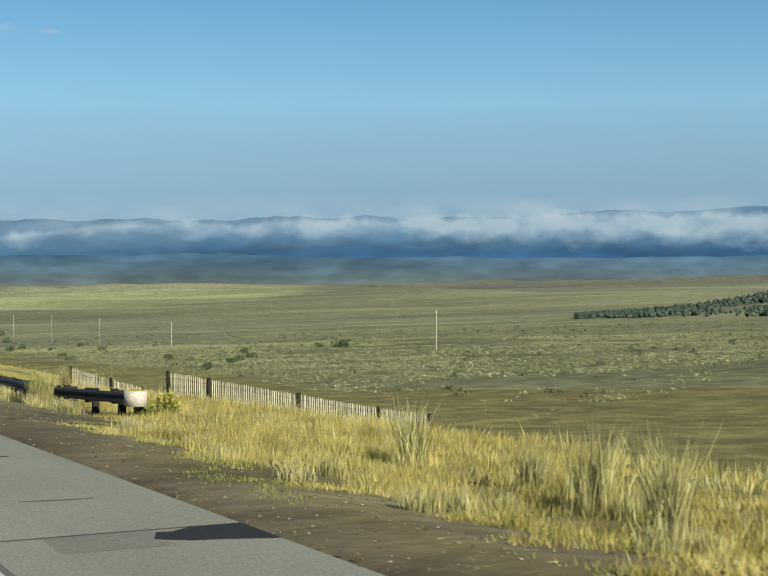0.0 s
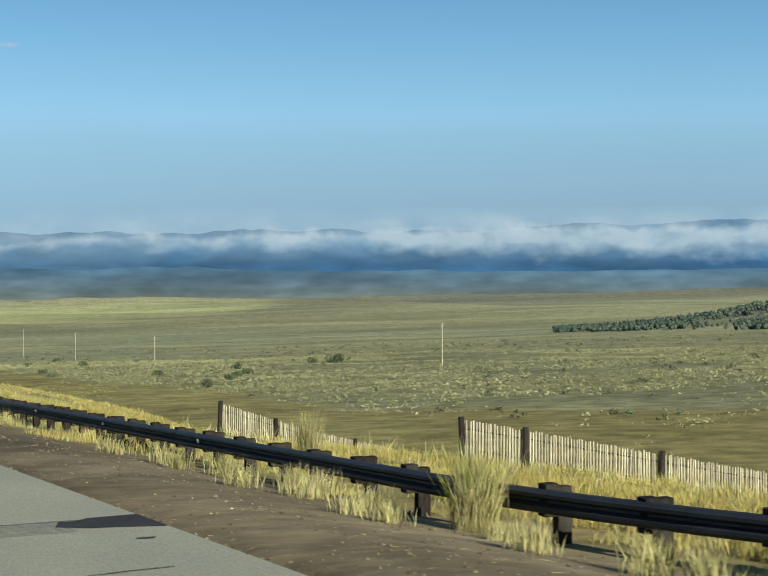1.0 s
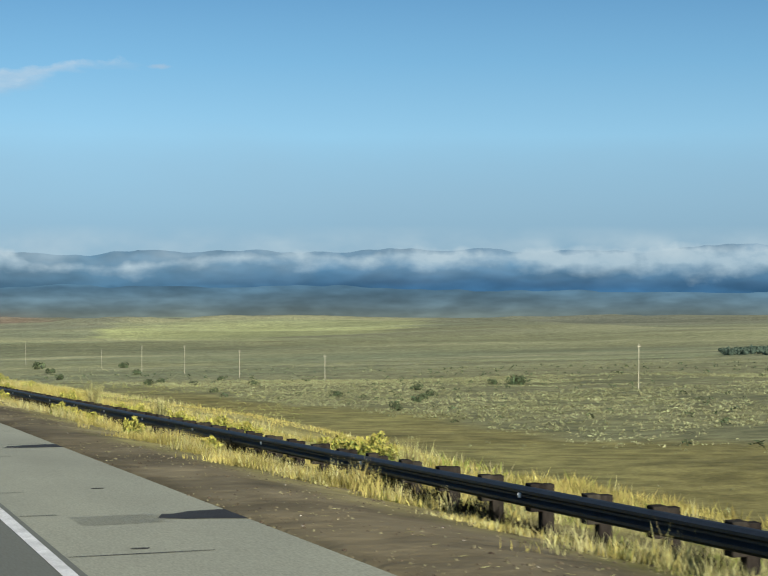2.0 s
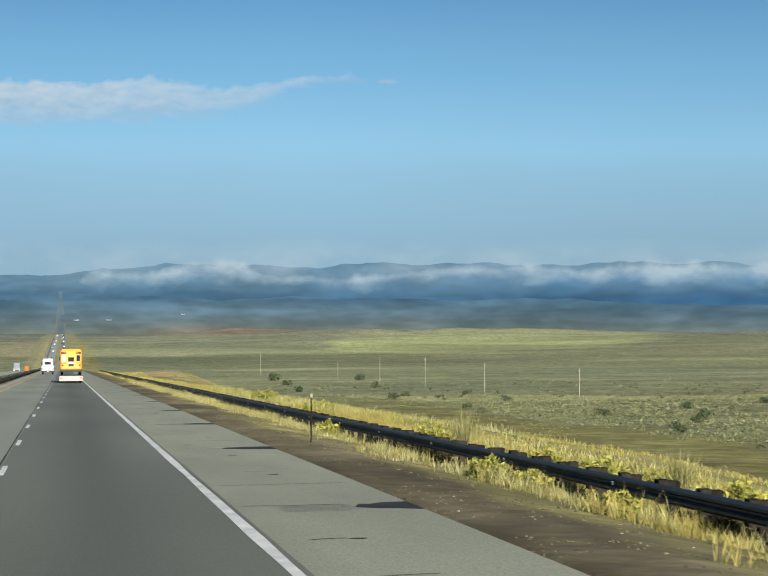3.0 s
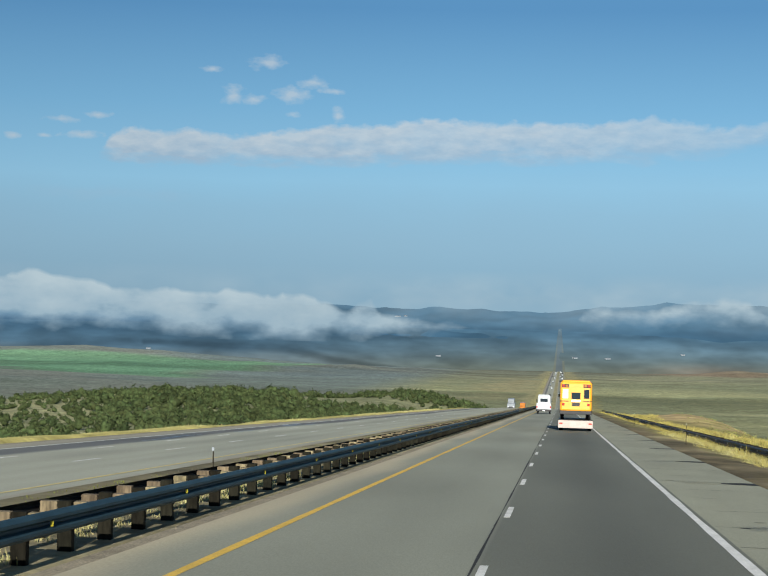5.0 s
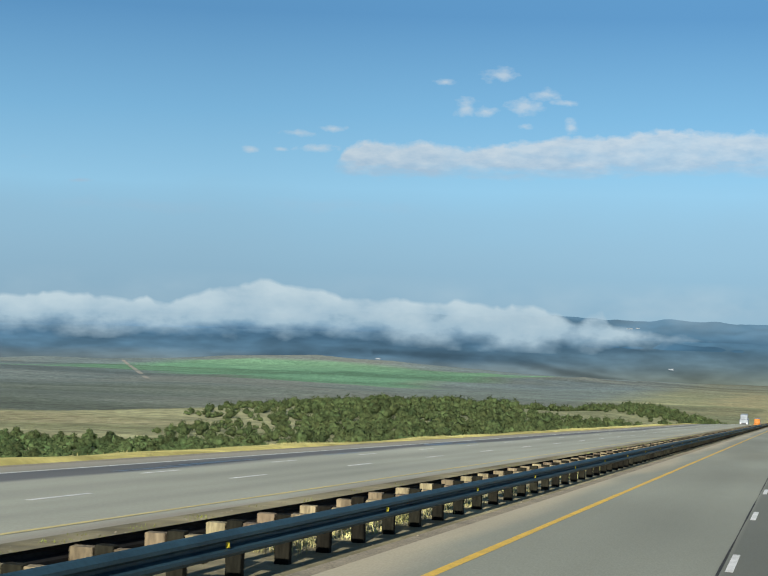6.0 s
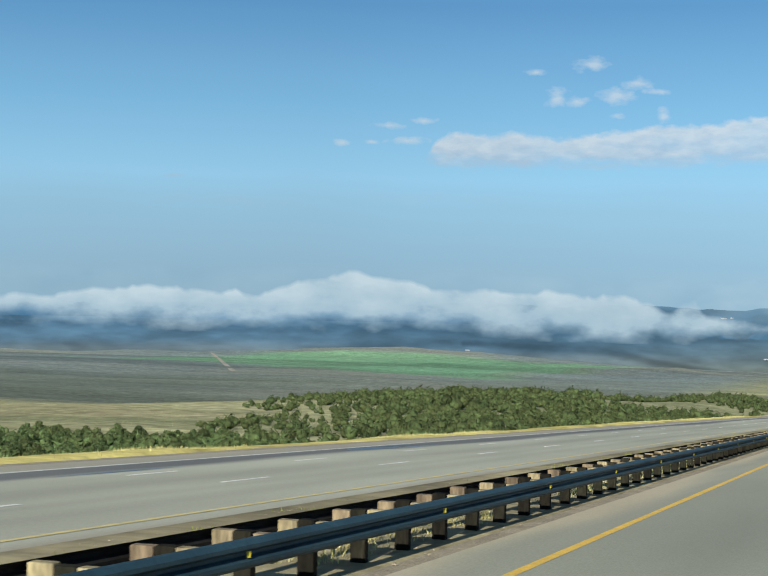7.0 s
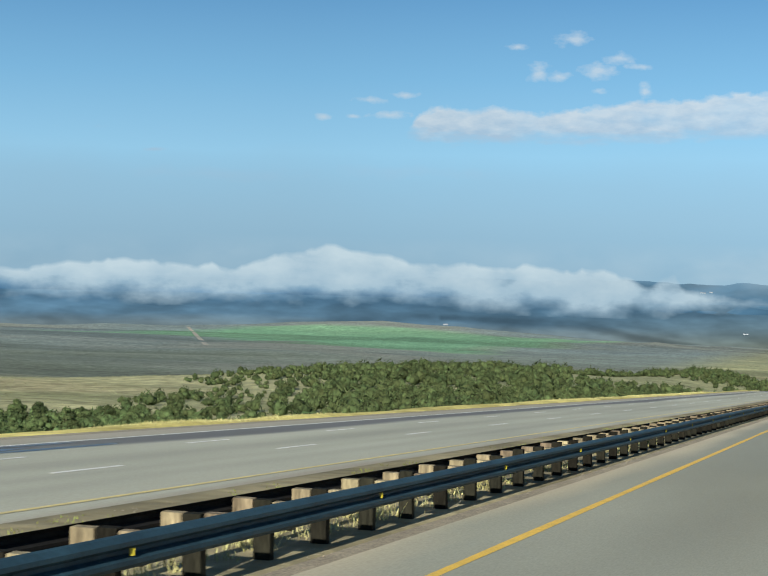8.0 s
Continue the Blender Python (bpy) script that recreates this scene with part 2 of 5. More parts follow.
M = {
    "ground": mat("ground", (0.3, 0.28, 0.15), scale=0.05, fine=1.6, rough=0.95, bump=0.5, spread=0.2, attribute="tint", spec=0.1, dist=0.15, detail=9.0, speck=0.22),
    "asphalt": mat("asphalt", (0.175, 0.172, 0.15), (0.145, 0.143, 0.126), attribute="tint", scale=0.35, fine=45, rough=0.8, bump=0.25, spread=0.1, stretch=(1, 0.15, 1), dist=0.006),
    "asphalt_old": mat("asphalt_old", (0.295, 0.298, 0.216), (0.235, 0.238, 0.174), scale=0.5, fine=40, rough=0.85, bump=0.3, spread=0.18, stretch=(1, 0.3, 1), dist=0.008),
    "asphalt_far": mat("asphalt_far", (0.36, 0.362, 0.275), (0.295, 0.298, 0.225), scale=0.4, fine=30, rough=0.75, bump=0.2, spread=0.15, stretch=(1, 0.15, 1), dist=0.006),
    "yellow_faded": mat("yellow_faded", (0.6, 0.5, 0.2), (0.45, 0.38, 0.18), scale=1.8, fine=25, rough=0.7, spread=0.15),
    "patch": mat("patch", (0.04, 0.042, 0.042), (0.03, 0.03, 0.03), spec=0.1, scale=2, fine=60, rough=0.85, bump=0.3, dist=0.006),
    "tar": mat("tar", (0.035, 0.042, 0.06), (0.022, 0.026, 0.036), scale=2, fine=40, rough=0.35, bump=0.1, spec=0.5),
    "crack": mat("crack", (0.025, 0.025, 0.024), scale=3, fine=60, rough=0.9),
    "gravel": mat("gravel", (0.3, 0.265, 0.19), (0.2, 0.175, 0.125), scale=1.2, fine=25, rough=0.95, bump=0.7, spread=0.4, dist=0.02),
    "white_paint": mat("white_paint", (0.72, 0.72, 0.68), (0.5, 0.5, 0.46), scale=1.8, fine=25, rough=0.7, spread=0.15),
    "yellow_paint": mat("yellow_paint", (0.72, 0.46, 0.06), (0.55, 0.36, 0.06), scale=1.8, fine=25, rough=0.7, spread=0.15),
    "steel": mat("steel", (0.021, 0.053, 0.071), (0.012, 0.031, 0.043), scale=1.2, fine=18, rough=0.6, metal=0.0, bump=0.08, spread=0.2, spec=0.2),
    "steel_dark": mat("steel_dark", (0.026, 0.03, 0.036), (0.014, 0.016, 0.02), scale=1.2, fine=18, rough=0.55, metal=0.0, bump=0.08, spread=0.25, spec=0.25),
    # shaded copy of the barrier steel: the dark is in the colour
    "steel_shaded": mat("steel_shaded", (0.016, 0.016, 0.015), (0.008, 0.008, 0.008), scale=1.2, fine=18, rough=0.85, bump=0.1, spread=0.25, spec=0.1),
    "shoe_paint": mat("shoe_paint", (0.46, 0.42, 0.33), (0.33, 0.3, 0.24), scale=2.5, fine=20, rough=0.6, metal=0.0),
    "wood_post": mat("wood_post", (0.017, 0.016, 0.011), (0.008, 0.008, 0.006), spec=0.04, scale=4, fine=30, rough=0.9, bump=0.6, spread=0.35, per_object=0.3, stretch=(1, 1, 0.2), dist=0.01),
    "wood_dark": mat("wood_dark", (0.03, 0.026, 0.02), (0.015, 0.013, 0.011), spec=0.04, scale=4, fine=30, rough=0.9, bump=0.6, spread=0.35, per_object=0.3, stretch=(1, 1, 0.2), dist=0.01),
    "wood_old": mat("wood_old", (0.22, 0.18, 0.108), (0.08, 0.064, 0.038), scale=6, fine=30, rough=0.9, bump=0.6, spread=0.35, per_object=0.3, stretch=(1, 1, 0.2), dist=0.01),
    "wood_grey": mat("wood_grey", (0.37, 0.345, 0.24), (0.23, 0.215, 0.145), scale=3, fine=25, rough=0.9, bump=0.5, spread=0.25, per_object=0.25, stretch=(1, 1, 0.2), dist=0.006),
    "pole_wood": mat("pole_wood", (0.4, 0.37, 0.27), (0.28, 0.26, 0.19), scale=0.8, fine=6, rough=0.9, per_object=0.2),
    "grass_dry": mat("grass_dry", (0.55, 0.47, 0.155), (0.2, 0.175, 0.05), scale=0.7, fine=3, spread=0.35, rough=0.9, bump=0, island=0.22, through_light=0.35, spec=0.1),
    "grass_pale": mat("grass_pale", (0.52, 0.48, 0.235), (0.28, 0.265, 0.1), scale=1.3, fine=5, spread=0.4, rough=0.9, bump=0, island=0.3, through_light=0.35, spec=0.1),
    "grass_stalk": mat("grass_stalk", (0.46, 0.42, 0.19), (0.2, 0.19, 0.075), scale=1.5, fine=6, rough=0.9, bump=0, island=0.45, through_light=0.3, spec=0.1),
    "grass_green": mat("grass_green", (0.27, 0.29, 0.07), (0.17, 0.19, 0.045), scale=0.3, fine=2.5, rough=0.9, bump=0, island=0.4, through_light=0.35, spec=0.1),
    "flower": mat("flower", (0.4, 0.36, 0.07), (0.27, 0.26, 0.06), scale=2, fine=10, rough=0.8, bump=0, island=0.3, through_light=0.2),
    "sage": mat("sage", (0.25, 0.255, 0.13), (0.155, 0.16, 0.078), scale=0.03, fine=1.5, rough=0.95, bump=0, island=0.45, spec=0.1),
    "weed": mat("weed", (0.3, 0.29, 0.09), (0.17, 0.18, 0.06), scale=0.05, fine=1.5, rough=0.95, bump=0, island=0.5, spec=0.1),
    # near-black, for the tufts that imitate shade below the right guardrail
    "tuft_shade": mat("tuft_shade", (0.04, 0.036, 0.02), (0.02, 0.018, 0.011), scale=1.5, fine=6, rough=0.95, bump=0, island=0.4, spec=0.05),
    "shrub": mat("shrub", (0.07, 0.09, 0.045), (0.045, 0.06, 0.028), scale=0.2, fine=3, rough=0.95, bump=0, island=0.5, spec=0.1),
    # tree green dulled and blued, cloud shade and haze put into the colour
    "hill_trees_dimmed": mat("hill_trees_dimmed", (0.062, 0.088, 0.062), (0.04, 0.06, 0.044), scale=0.05, fine=1.5, rough=0.95, bump=0, island=0.3, spec=0.1),
    "juniper": mat("juniper", (0.082, 0.11, 0.042), (0.03, 0.047, 0.019), scale=0.16, fine=2, rough=0.95, bump=0, island=0.3, per_object=0.2, through_light=0.15, spec=0.1),
    "dirt": mat("dirt", (0.17, 0.142, 0.085), (0.1, 0.083, 0.05), scale=2, fine=30, rough=0.95, bump=0, island=0.5, spec=0.1),
    "track": mat("track", (0.3, 0.28, 0.23), (0.24, 0.225, 0.18), scale=0.02, fine=0.2, rough=0.95, bump=0),
    "bark": mat("bark", (0.12, 0.09, 0.065), scale=4, fine=20, rough=0.95, bump=0.6),
    "stone": mat("stone", (0.26, 0.23, 0.18), (0.17, 0.15, 0.115), scale=3, fine=20, rough=0.9, bump=0.5, island=0.3, per_object=0.3),
    "bus_yellow": mat("bus_yellow", (0.78, 0.32, 0.012), (0.7, 0.28, 0.012), scale=1, fine=10, rough=0.35, bump=0.02, spread=0.05, spec=0.5),
    "black_trim": mat("black_trim", (0.02, 0.02, 0.022), scale=2, fine=20, rough=0.5, bump=0.05),
    "rubber": mat("rubber", (0.018, 0.018, 0.018), scale=2, fine=30, rough=0.85),
    "white_body": mat("white_body", (0.42, 0.45, 0.47), (0.35, 0.38, 0.4), scale=1.5, fine=12, rough=0.4, bump=0.02, spread=0.06, spec=0.5),
    "deck_white": mat("deck_white", (0.46, 0.385, 0.35), (0.37, 0.305, 0.275), scale=1.5, fine=12, rough=0.6, bump=0.05, spread=0.1),
    "red_lens": mat("red_lens", (0.45, 0.03, 0.02), scale=3, fine=20, rough=0.25, bump=0),
    "amber_lens": mat("amber_lens", (0.42, 0.16, 0.03), scale=3, fine=20, rough=0.25, bump=0),
    "reflector": mat("reflector", (0.85, 0.87, 0.88), (0.8, 0.8, 0.8), scale=3, fine=20, rough=0.3, bump=0, spread=0.05),
    "reflector_yellow": mat("reflector_yellow", (0.42, 0.35, 0.03), scale=3, fine=20, rough=0.35, bump=0),
    "marker_green": mat("marker_green", (0.55, 0.75, 0.5), scale=3, fine=20, rough=0.5, bump=0),
    # far land whose tint and glow imitate hazy air
    "far_plain_hazed": mat("far_plain_hazed", (0.15, 0.17, 0.165), (0.1, 0.125, 0.14), scale=0.004, fine=0.014, detail=2.0, rough=1.0, bump=0, spread=0.12, attribute="tint", spec=0.0, glow=0.65),
    # haze over the mountains is in this colour and its glow
    "mountain_hazed": mat("mountain_hazed", (0.075, 0.165, 0.27), (0.05, 0.115, 0.2), scale=0.003, fine=0.01, detail=2.0, rough=1.0, bump=0, spread=0.12, attribute="tint", spec=0.0, glow=0.65),
    "roof_metal": mat("roof_metal", (0.24, 0.27, 0.295), scale=0.1, fine=1, rough=0.4),
}

glass = bpy.data.materials.new("window_glass")
glass.use_nodes = True
gb = glass.node_tree.nodes["Principled BSDF"]
gb.inputs["Base Color"].default_value, gb.inputs["Roughness"].default_value, gb.inputs["Specular IOR Level"].default_value = (0.015, 0.02, 0.025, 1), 0.05, 0.7
M["glass"] = glass


# ---- building helpers ----
def mesh_of(name, verts, faces, material, smooth=False):
    me = bpy.data.meshes.new(name)
    me.from_pydata([tuple(map(float, v)) for v in verts], [], [tuple(map(int, f)) for f in faces])
    me.materials.append(material)
    if smooth:
        me.polygons.foreach_set("use_smooth", [True] * len(me.polygons))
    return me


def fast_mesh(name, verts, faces, material):
    """A mesh of faces that all have the same number of corners, from arrays."""
    me = bpy.data.meshes.new(name)
    v, f = np.asarray(verts, np.float32), np.asarray(faces, np.int32)
    k = f.shape[1]
    me.vertices.add(len(v))
    me.vertices.foreach_set("co", v.ravel())
    me.loops.add(f.size)
    me.loops.foreach_set("vertex_index", f.ravel())
    me.polygons.add(len(f))
    me.polygons.foreach_set("loop_start", np.arange(0, f.size, k, dtype=np.int32))
    me.update(calc_edges=True)
    me.materials.append(material)
    return me


def part(name, bm, material, parent, label=""):
    me = bpy.data.meshes.new(name)
    bm.to_mesh(me)
    bm.free()
    me.materials.append(M[material] if isinstance(material, str) else material)
    return hang(name, me, parent, label)


def hang(name, me, parent, label=""):
    ob = new(name, me)
    if parent is not None:
        ob.parent = parent
    if label:
        ob["label"] = label
    return ob


def box(bm, x0, x1, y0, y1, z0, z1, bevel=0.0):
    """A box with eased edges, added to bm."""
    r = bmesh.ops.create_cube(bm, size=1.0, matrix=Matrix.Translation(((x0 + x1) / 2, (y0 + y1) / 2, (z0 + z1) / 2)) @ Matrix.Diagonal((x1 - x0, y1 - y0, z1 - z0, 1)))
    if bevel:
        edges = {e for v in r["verts"] for e in v.link_edges}
        bmesh.ops.bevel(bm, geom=list(edges), offset=bevel, segments=2, affect="EDGES", profile=0.5)
    return bm


def boxed(*args, **kw):
    return box(bmesh.new(), *args, **kw)


def rod(bm, a, b, r0, r1=None, sides=10):
    """A tapered round rod from a to b."""
    a, b = Vector(a), Vector(b)
    turn = (b - a).to_track_quat("Z", "Y").to_matrix().to_4x4()
    bmesh.ops.create_cone(bm, cap_ends=True, segments=sides, radius1=r0, radius2=r0 if r1 is None else r1, depth=(b - a).length, matrix=Matrix.Translation((a + b) / 2) @ turn)
    return bm


def base_at(name, m):
    ob = new(name)
    ob.empty_display_size = 0.2
    ob.matrix_world = m
    return ob


def value_noise(x, y, size, seed=0):
    """Smooth lattice noise, -1 to 1, on arrays."""
    x, y = np.asarray(x, float) / size + 1000.0, np.asarray(y, float) / size + 1000.0
    i, j = np.floor(x), np.floor(y)
    u, v = x - i, y - j
    u, v = u * u * (3 - 2 * u), v * v * (3 - 2 * v)

    def h(a, b):
        s = np.sin(a * 127.1 + b * 311.7 + seed * 74.7) * 43758.5453
        return 2 * (s - np.floor(s)) - 1

    return (h(i, j) * (1 - u) + h(i + 1, j) * u) * (1 - v) + (h(i, j + 1) * (1 - u) + h(i + 1, j + 1) * u) * v


def fbm(x, y, size, seed=0, octaves=4):
    return sum(value_noise(x, y, size / 2**k, seed + k) * 0.5**k for k in range(octaves))


# ---- lie of the land ----
GRADE = -0.06


def fall(y):
    """The long slope that road and plain share."""
    return GRADE * np.maximum(np.asarray(y, float), -400.0)


def smooth_curve(y, xs, zs):
    k = np.linspace(-60, 60, 9)
    return sum(np.interp(np.asarray(y, float) + d, xs, zs) for d in k) / len(k)


def plain_rise(y):
    return smooth_curve(y, [0, 1300, 1900, 3000, 4300, 5000], [-11, -11, -5, 32, 73, 95])


def road_rise(y):
    return smooth_curve(y, [0, 640, 1100, 1300, 1900, 3000, 4300, 5000], [0, 0, -10, -10.8, -4.8, 32.2, 73.2, 95.2])


def gauss(x, y, cx, cy, wx, wy):
    return np.exp(-(((x - cx) / wx) ** 2) - ((y - cy) / wy) ** 2)


def hill_rise(x, y):
    """The wooded hill on the right, a long spur."""
    u, v = (x - 984) * 0.755 - (y - 1132) * 0.656, (x - 984) * 0.656 + (y - 1132) * 0.755
    return 34 * np.exp(-((u / 170) ** 2) - (v / 260) ** 2)


def road_z(y):
    return fall(y) + road_rise(y)


def land(x, y):
    """Height of the bare ground."""
    x, y = np.asarray(x, float), np.asarray(y, float)
    near = np.interp(x, [5.4, 7.0, 8.5, 10.2, 13, 18.75, 28.5, 66, 4000], [0, -0.02, -0.25, -0.58, -0.8, -1.3, -3.3, -11, -800])
    away = np.interp(x, [5.4, 7.0, 8.5, 10.2, 13, 18.1, 20.6, 28, 52, 4000], [0, -0.02, -0.25, -0.58, -0.85, -1.45, -2.2, -4.3, -11, -1100])
    beyond = np.interp(x, [5.4, 7.0, 8.5, 10.2, 14, 18, 24, 30, 38, 56, 4000], [0, -0.02, -0.22, -0.5, -0.72, -1.1, -1.85, -2.95, -5.0, -11, -1100])
    w, w2 = np.clip((y - 70) / 14, 0, 1), np.clip((y - 138) / 30, 0, 1)
    away = away * (1 - w2) + beyond * w2
    west = np.interp(-x, [12.5, 25.2, 27.5, 30.5, 80, 4000], [0, -0.48, -0.5, -0.8, -12, -900])
    bank = np.where(x > 0, near * (1 - w) + away * w, west)
    bank = bank + 2.4 * gauss(x, y, 27, 485, 9, 40) + np.where((x > 7.6) | (x < -26), 0.12 * fbm(x, y, 9.0, 5), 0.0) * np.clip((np.abs(x) - 9) / 6, 0, 1)
    plain = plain_rise(y) + 1.1 * fbm(x, y, 140.0, 2) * np.clip(np.abs(x) / 120, 0, 1) + 0.2 * fbm(x, y, 18.0, 9)
    plain = plain + 12.0 * gauss(x, y, -178, 1000, 112, 300) - 9.0 * gauss(x, y, -520, 1400, 260, 260) + 13.0 * gauss(x, y, -98, 1300, 40, 190) + hill_rise(x, y) + 22 * gauss(x, y, -1150, 4350, 520, 300)
    far = np.clip((np.abs(x) - 150) / 300, 0, 1) * np.clip((y - 1500) / 800, 0, 1)
    plain = plain + far * (6.0 * fbm(x, y, 700.0, 21, 3) + 4.0 * np.abs(fbm(x * 0.6, y, 330.0, 27, 3)) + 20.0 * np.clip(fbm(x, y, 430.0, 29, 4), 0, 1) * np.clip((y - 2500) / 1200, 0, 1))
    z = np.maximum(plain, road_rise(y) + bank)
    bed = (x > -26.2) & (x < 5.3)
    bed = bed & ~((x > -10.9) & (x < -6.25))
    z = np.where(bed, road_rise(y) - 0.35 + np.minimum(bank, 0), z)
    return fall(y) + z


def on_land(x, y):
    return float(land(np.array([x]), np.array([y]))[0])


def lines(*spans):
    """Grid lines from (start, end, step) spans; a negative step grows geometrically."""
    out = []
    for a, b, s in spans:
        if s > 0:
            out += list(np.arange(a, b, s))
        else:
            v, step = a, -s
            while v < b:
                out.append(v)
                v += step
                step *= 1.09
    return out


def verge_line(y):
    """Where the bare dirt beside the shoulder gives way to grass."""
    return np.interp(y, [0, 25, 38, 46, 60, 68, 80, 100, 160, 300], [7.2, 7.4, 8.8, 10.9, 10.7, 9.3, 8.6, 8.4, 7.9, 7.4])


def tint_land(x, y, z):
    """Base colours of soil and plants on the open ground, with distance haze painted in."""
    n1, n2, n3 = fbm(x, y, 60.0, 31), fbm(x, y, 420.0, 41, 3), fbm(x, y, 9.0, 51)
    c = np.zeros((len(x), 3)) + (0.222, 0.23, 0.122)

    def lay(mask, colour):
        m = np.clip(mask, 0, 1)[:, None]
        c[:] = c * (1 - m) + np.array(colour) * m

    streak, wide = fbm(x * 0.22, y, 55.0, 61) * np.clip((1900 - y) / 700, 0.5, 1), fbm(x * 0.3, y, 300.0, 65, 3)
    lay(0.85 * np.clip(streak * 2.0, 0, 1), (0.35, 0.34, 0.185))
    lay(0.7 * np.clip(-streak * 1.6 - 0.1, 0, 1), (0.145, 0.16, 0.08))
    lay(0.5 * np.clip(wide * 1.8, 0, 1) * (y > 500), (0.28, 0.285, 0.14))
    lay(0.4 * np.clip(n1 * 1.4, 0, 1), (0.235, 0.225, 0.11))
    lay(0.5 * np.clip(-n2 * 1.6, 0, 1), (0.135, 0.155, 0.085))
    near_plain = (x > 60) * np.clip((1000 + 200 * n2 - y) / 300, 0, 1)
    lay(0.75 * near_plain, (0.158, 0.156, 0.074))
    # valley floor greyed with distance to imitate haze
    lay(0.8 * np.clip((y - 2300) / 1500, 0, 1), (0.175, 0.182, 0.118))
    right = np.clip((x - 40) / 15 + n3, 0, 1) * np.clip((np.interp(y, [100, 280], [270, 110]) + 10 * n1 - x) / 10, 0, 1) * np.clip((620 - y) / 150, 0, 1)
    lay(right, (0.19, 0.168, 0.058))
    lay(right * np.clip(n1 * 1.5, 0, 1) * 0.6, (0.215, 0.2, 0.07))
    bank = (x > 6.3) * np.clip((46 + 6 * n3 - x) / 8, 0, 1)
    lay(bank, (0.27, 0.24, 0.09))
    lay(bank * np.clip((19 - x) / 3, 0, 1) * np.clip((95 - y) / 20, 0, 1), (0.2, 0.165, 0.068))
    lay(bank * np.clip(n3 * 1.2 - 0.1, 0, 0.7), (0.2, 0.195, 0.06))
    lay((x > 5.2) * np.clip((verge_line(y) - 0.1 + 0.9 * n3 - x) / 0.8, 0, 1), (0.148, 0.121, 0.068))
    soil = (x > 5.2) * (x < 10.6)
    lay(0.7 * soil * np.clip(fbm(x, y * 0.5, 1.6, 57, 3) * 2.0 - 0.2, 0, 1), (0.225, 0.188, 0.11))
    lay(0.6 * soil * np.clip(-fbm(x, y * 0.5, 2.2, 58, 3) * 2.0 - 0.2, 0, 1), (0.108, 0.088, 0.05))
    lay(np.clip(2.2 * gauss(x, y, 26, 485, 7, 34) * (1 + n3), 0, 1), (0.4, 0.3, 0.15))
    verge = (x < -25.6) * np.clip((x + 36) / 4, 0, 1)
    lay(verge, (0.49, 0.43, 0.145))
    mid = (x > -11.9) & (x < -6.0)
    lay(mid * 1.0, (0.25, 0.22, 0.13))
    lay(mid * np.clip(n3 * 1.5, 0, 0.8), (0.16, 0.142, 0.085))
    # fields on the valley floor
    side = np.degrees(np.arctan2(-x, np.maximum(y - 80, 1)))
    low_edge = np.interp(side, [-22.5, -21, -18.7, -15, -10, -8], [4300, 3500, 2520, 2230, 2330, 2500]) + 260 * n2
    high_edge = np.interp(side, [-22, -11, -9, -7.5], [5000, 4400, 3000, 2400]) + 300 * n2
    field = np.clip((y - low_edge) / 60, 0, 1) * np.clip((high_edge - y) / 60, 0, 1) * (x > 200)
    lay(0.9 * field, (0.33, 0.35, 0.15))
    strips = fbm(x * 0.12 + 0.2 * y, y, 260.0, 91, 3)
    lay(0.7 * field * np.clip(strips * 2.4 - 0.2, 0, 1), (0.4, 0.385, 0.19))
    lay(0.6 * field * np.clip(-strips * 2.4 - 0.3, 0, 1), (0.2, 0.23, 0.1))
    pale = np.clip((y - 1900) / 300, 0, 1) * (x > 30) * np.clip(fbm(x * 0.15, y, 420.0, 95, 3) * 2.2, 0, 1) * (1 - field)
    lay(0.6 * pale, (0.27, 0.27, 0.14))
    # second haze layer, matching the foot of the far hills
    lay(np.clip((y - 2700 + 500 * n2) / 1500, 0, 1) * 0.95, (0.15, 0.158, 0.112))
    lay(0.7 * np.clip((x - 190 + 60 * n1) / 80, 0, 1) * np.clip((560 + 120 * n1 - x) / 120, 0, 1) * np.clip((y - 3700 + 200 * n2) / 120, 0, 1), (0.24, 0.175, 0.12))
    green = np.clip((y - np.interp(side, [8, 14, 20, 23], [2480, 2640, 2850, 3050]) + 60 * n1) / 60, 0, 1) * np.clip((4160 + 90 * n2 - y) / 60, 0, 1) * np.clip((x + 1400 + 0.05 * y) / 60, 0, 1) * np.clip((-560 + 90 * n2 - x) / 60, 0, 1)
    lay(green, (0.115, 0.23, 0.135))
    lay(green * np.clip(n2 * 1.6, 0, 1) * 0.6, (0.15, 0.265, 0.155))
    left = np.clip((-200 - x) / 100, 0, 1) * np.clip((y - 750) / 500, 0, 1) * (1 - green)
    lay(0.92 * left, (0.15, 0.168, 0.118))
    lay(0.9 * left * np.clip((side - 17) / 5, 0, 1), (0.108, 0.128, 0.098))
    # left plain turned blue-grey far off, haze as colour
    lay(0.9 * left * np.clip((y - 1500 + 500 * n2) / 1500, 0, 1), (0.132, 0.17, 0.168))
    lay(0.6 * left * np.clip(n2 * 1.8 - 0.3, 0, 1), (0.175, 0.18, 0.14))
    tan = np.clip((-40 - x) / 40, 0, 1) * np.clip((y - 420) / 200, 0, 1) * np.clip((850 + 350 * n2 + 120 * n1 - y) / 400, 0, 1)
    lay(0.75 * tan, (0.22, 0.21, 0.11))
    lay(0.5 * tan * np.clip(n1 * 2 - 0.2, 0, 1), (0.36, 0.3, 0.19))
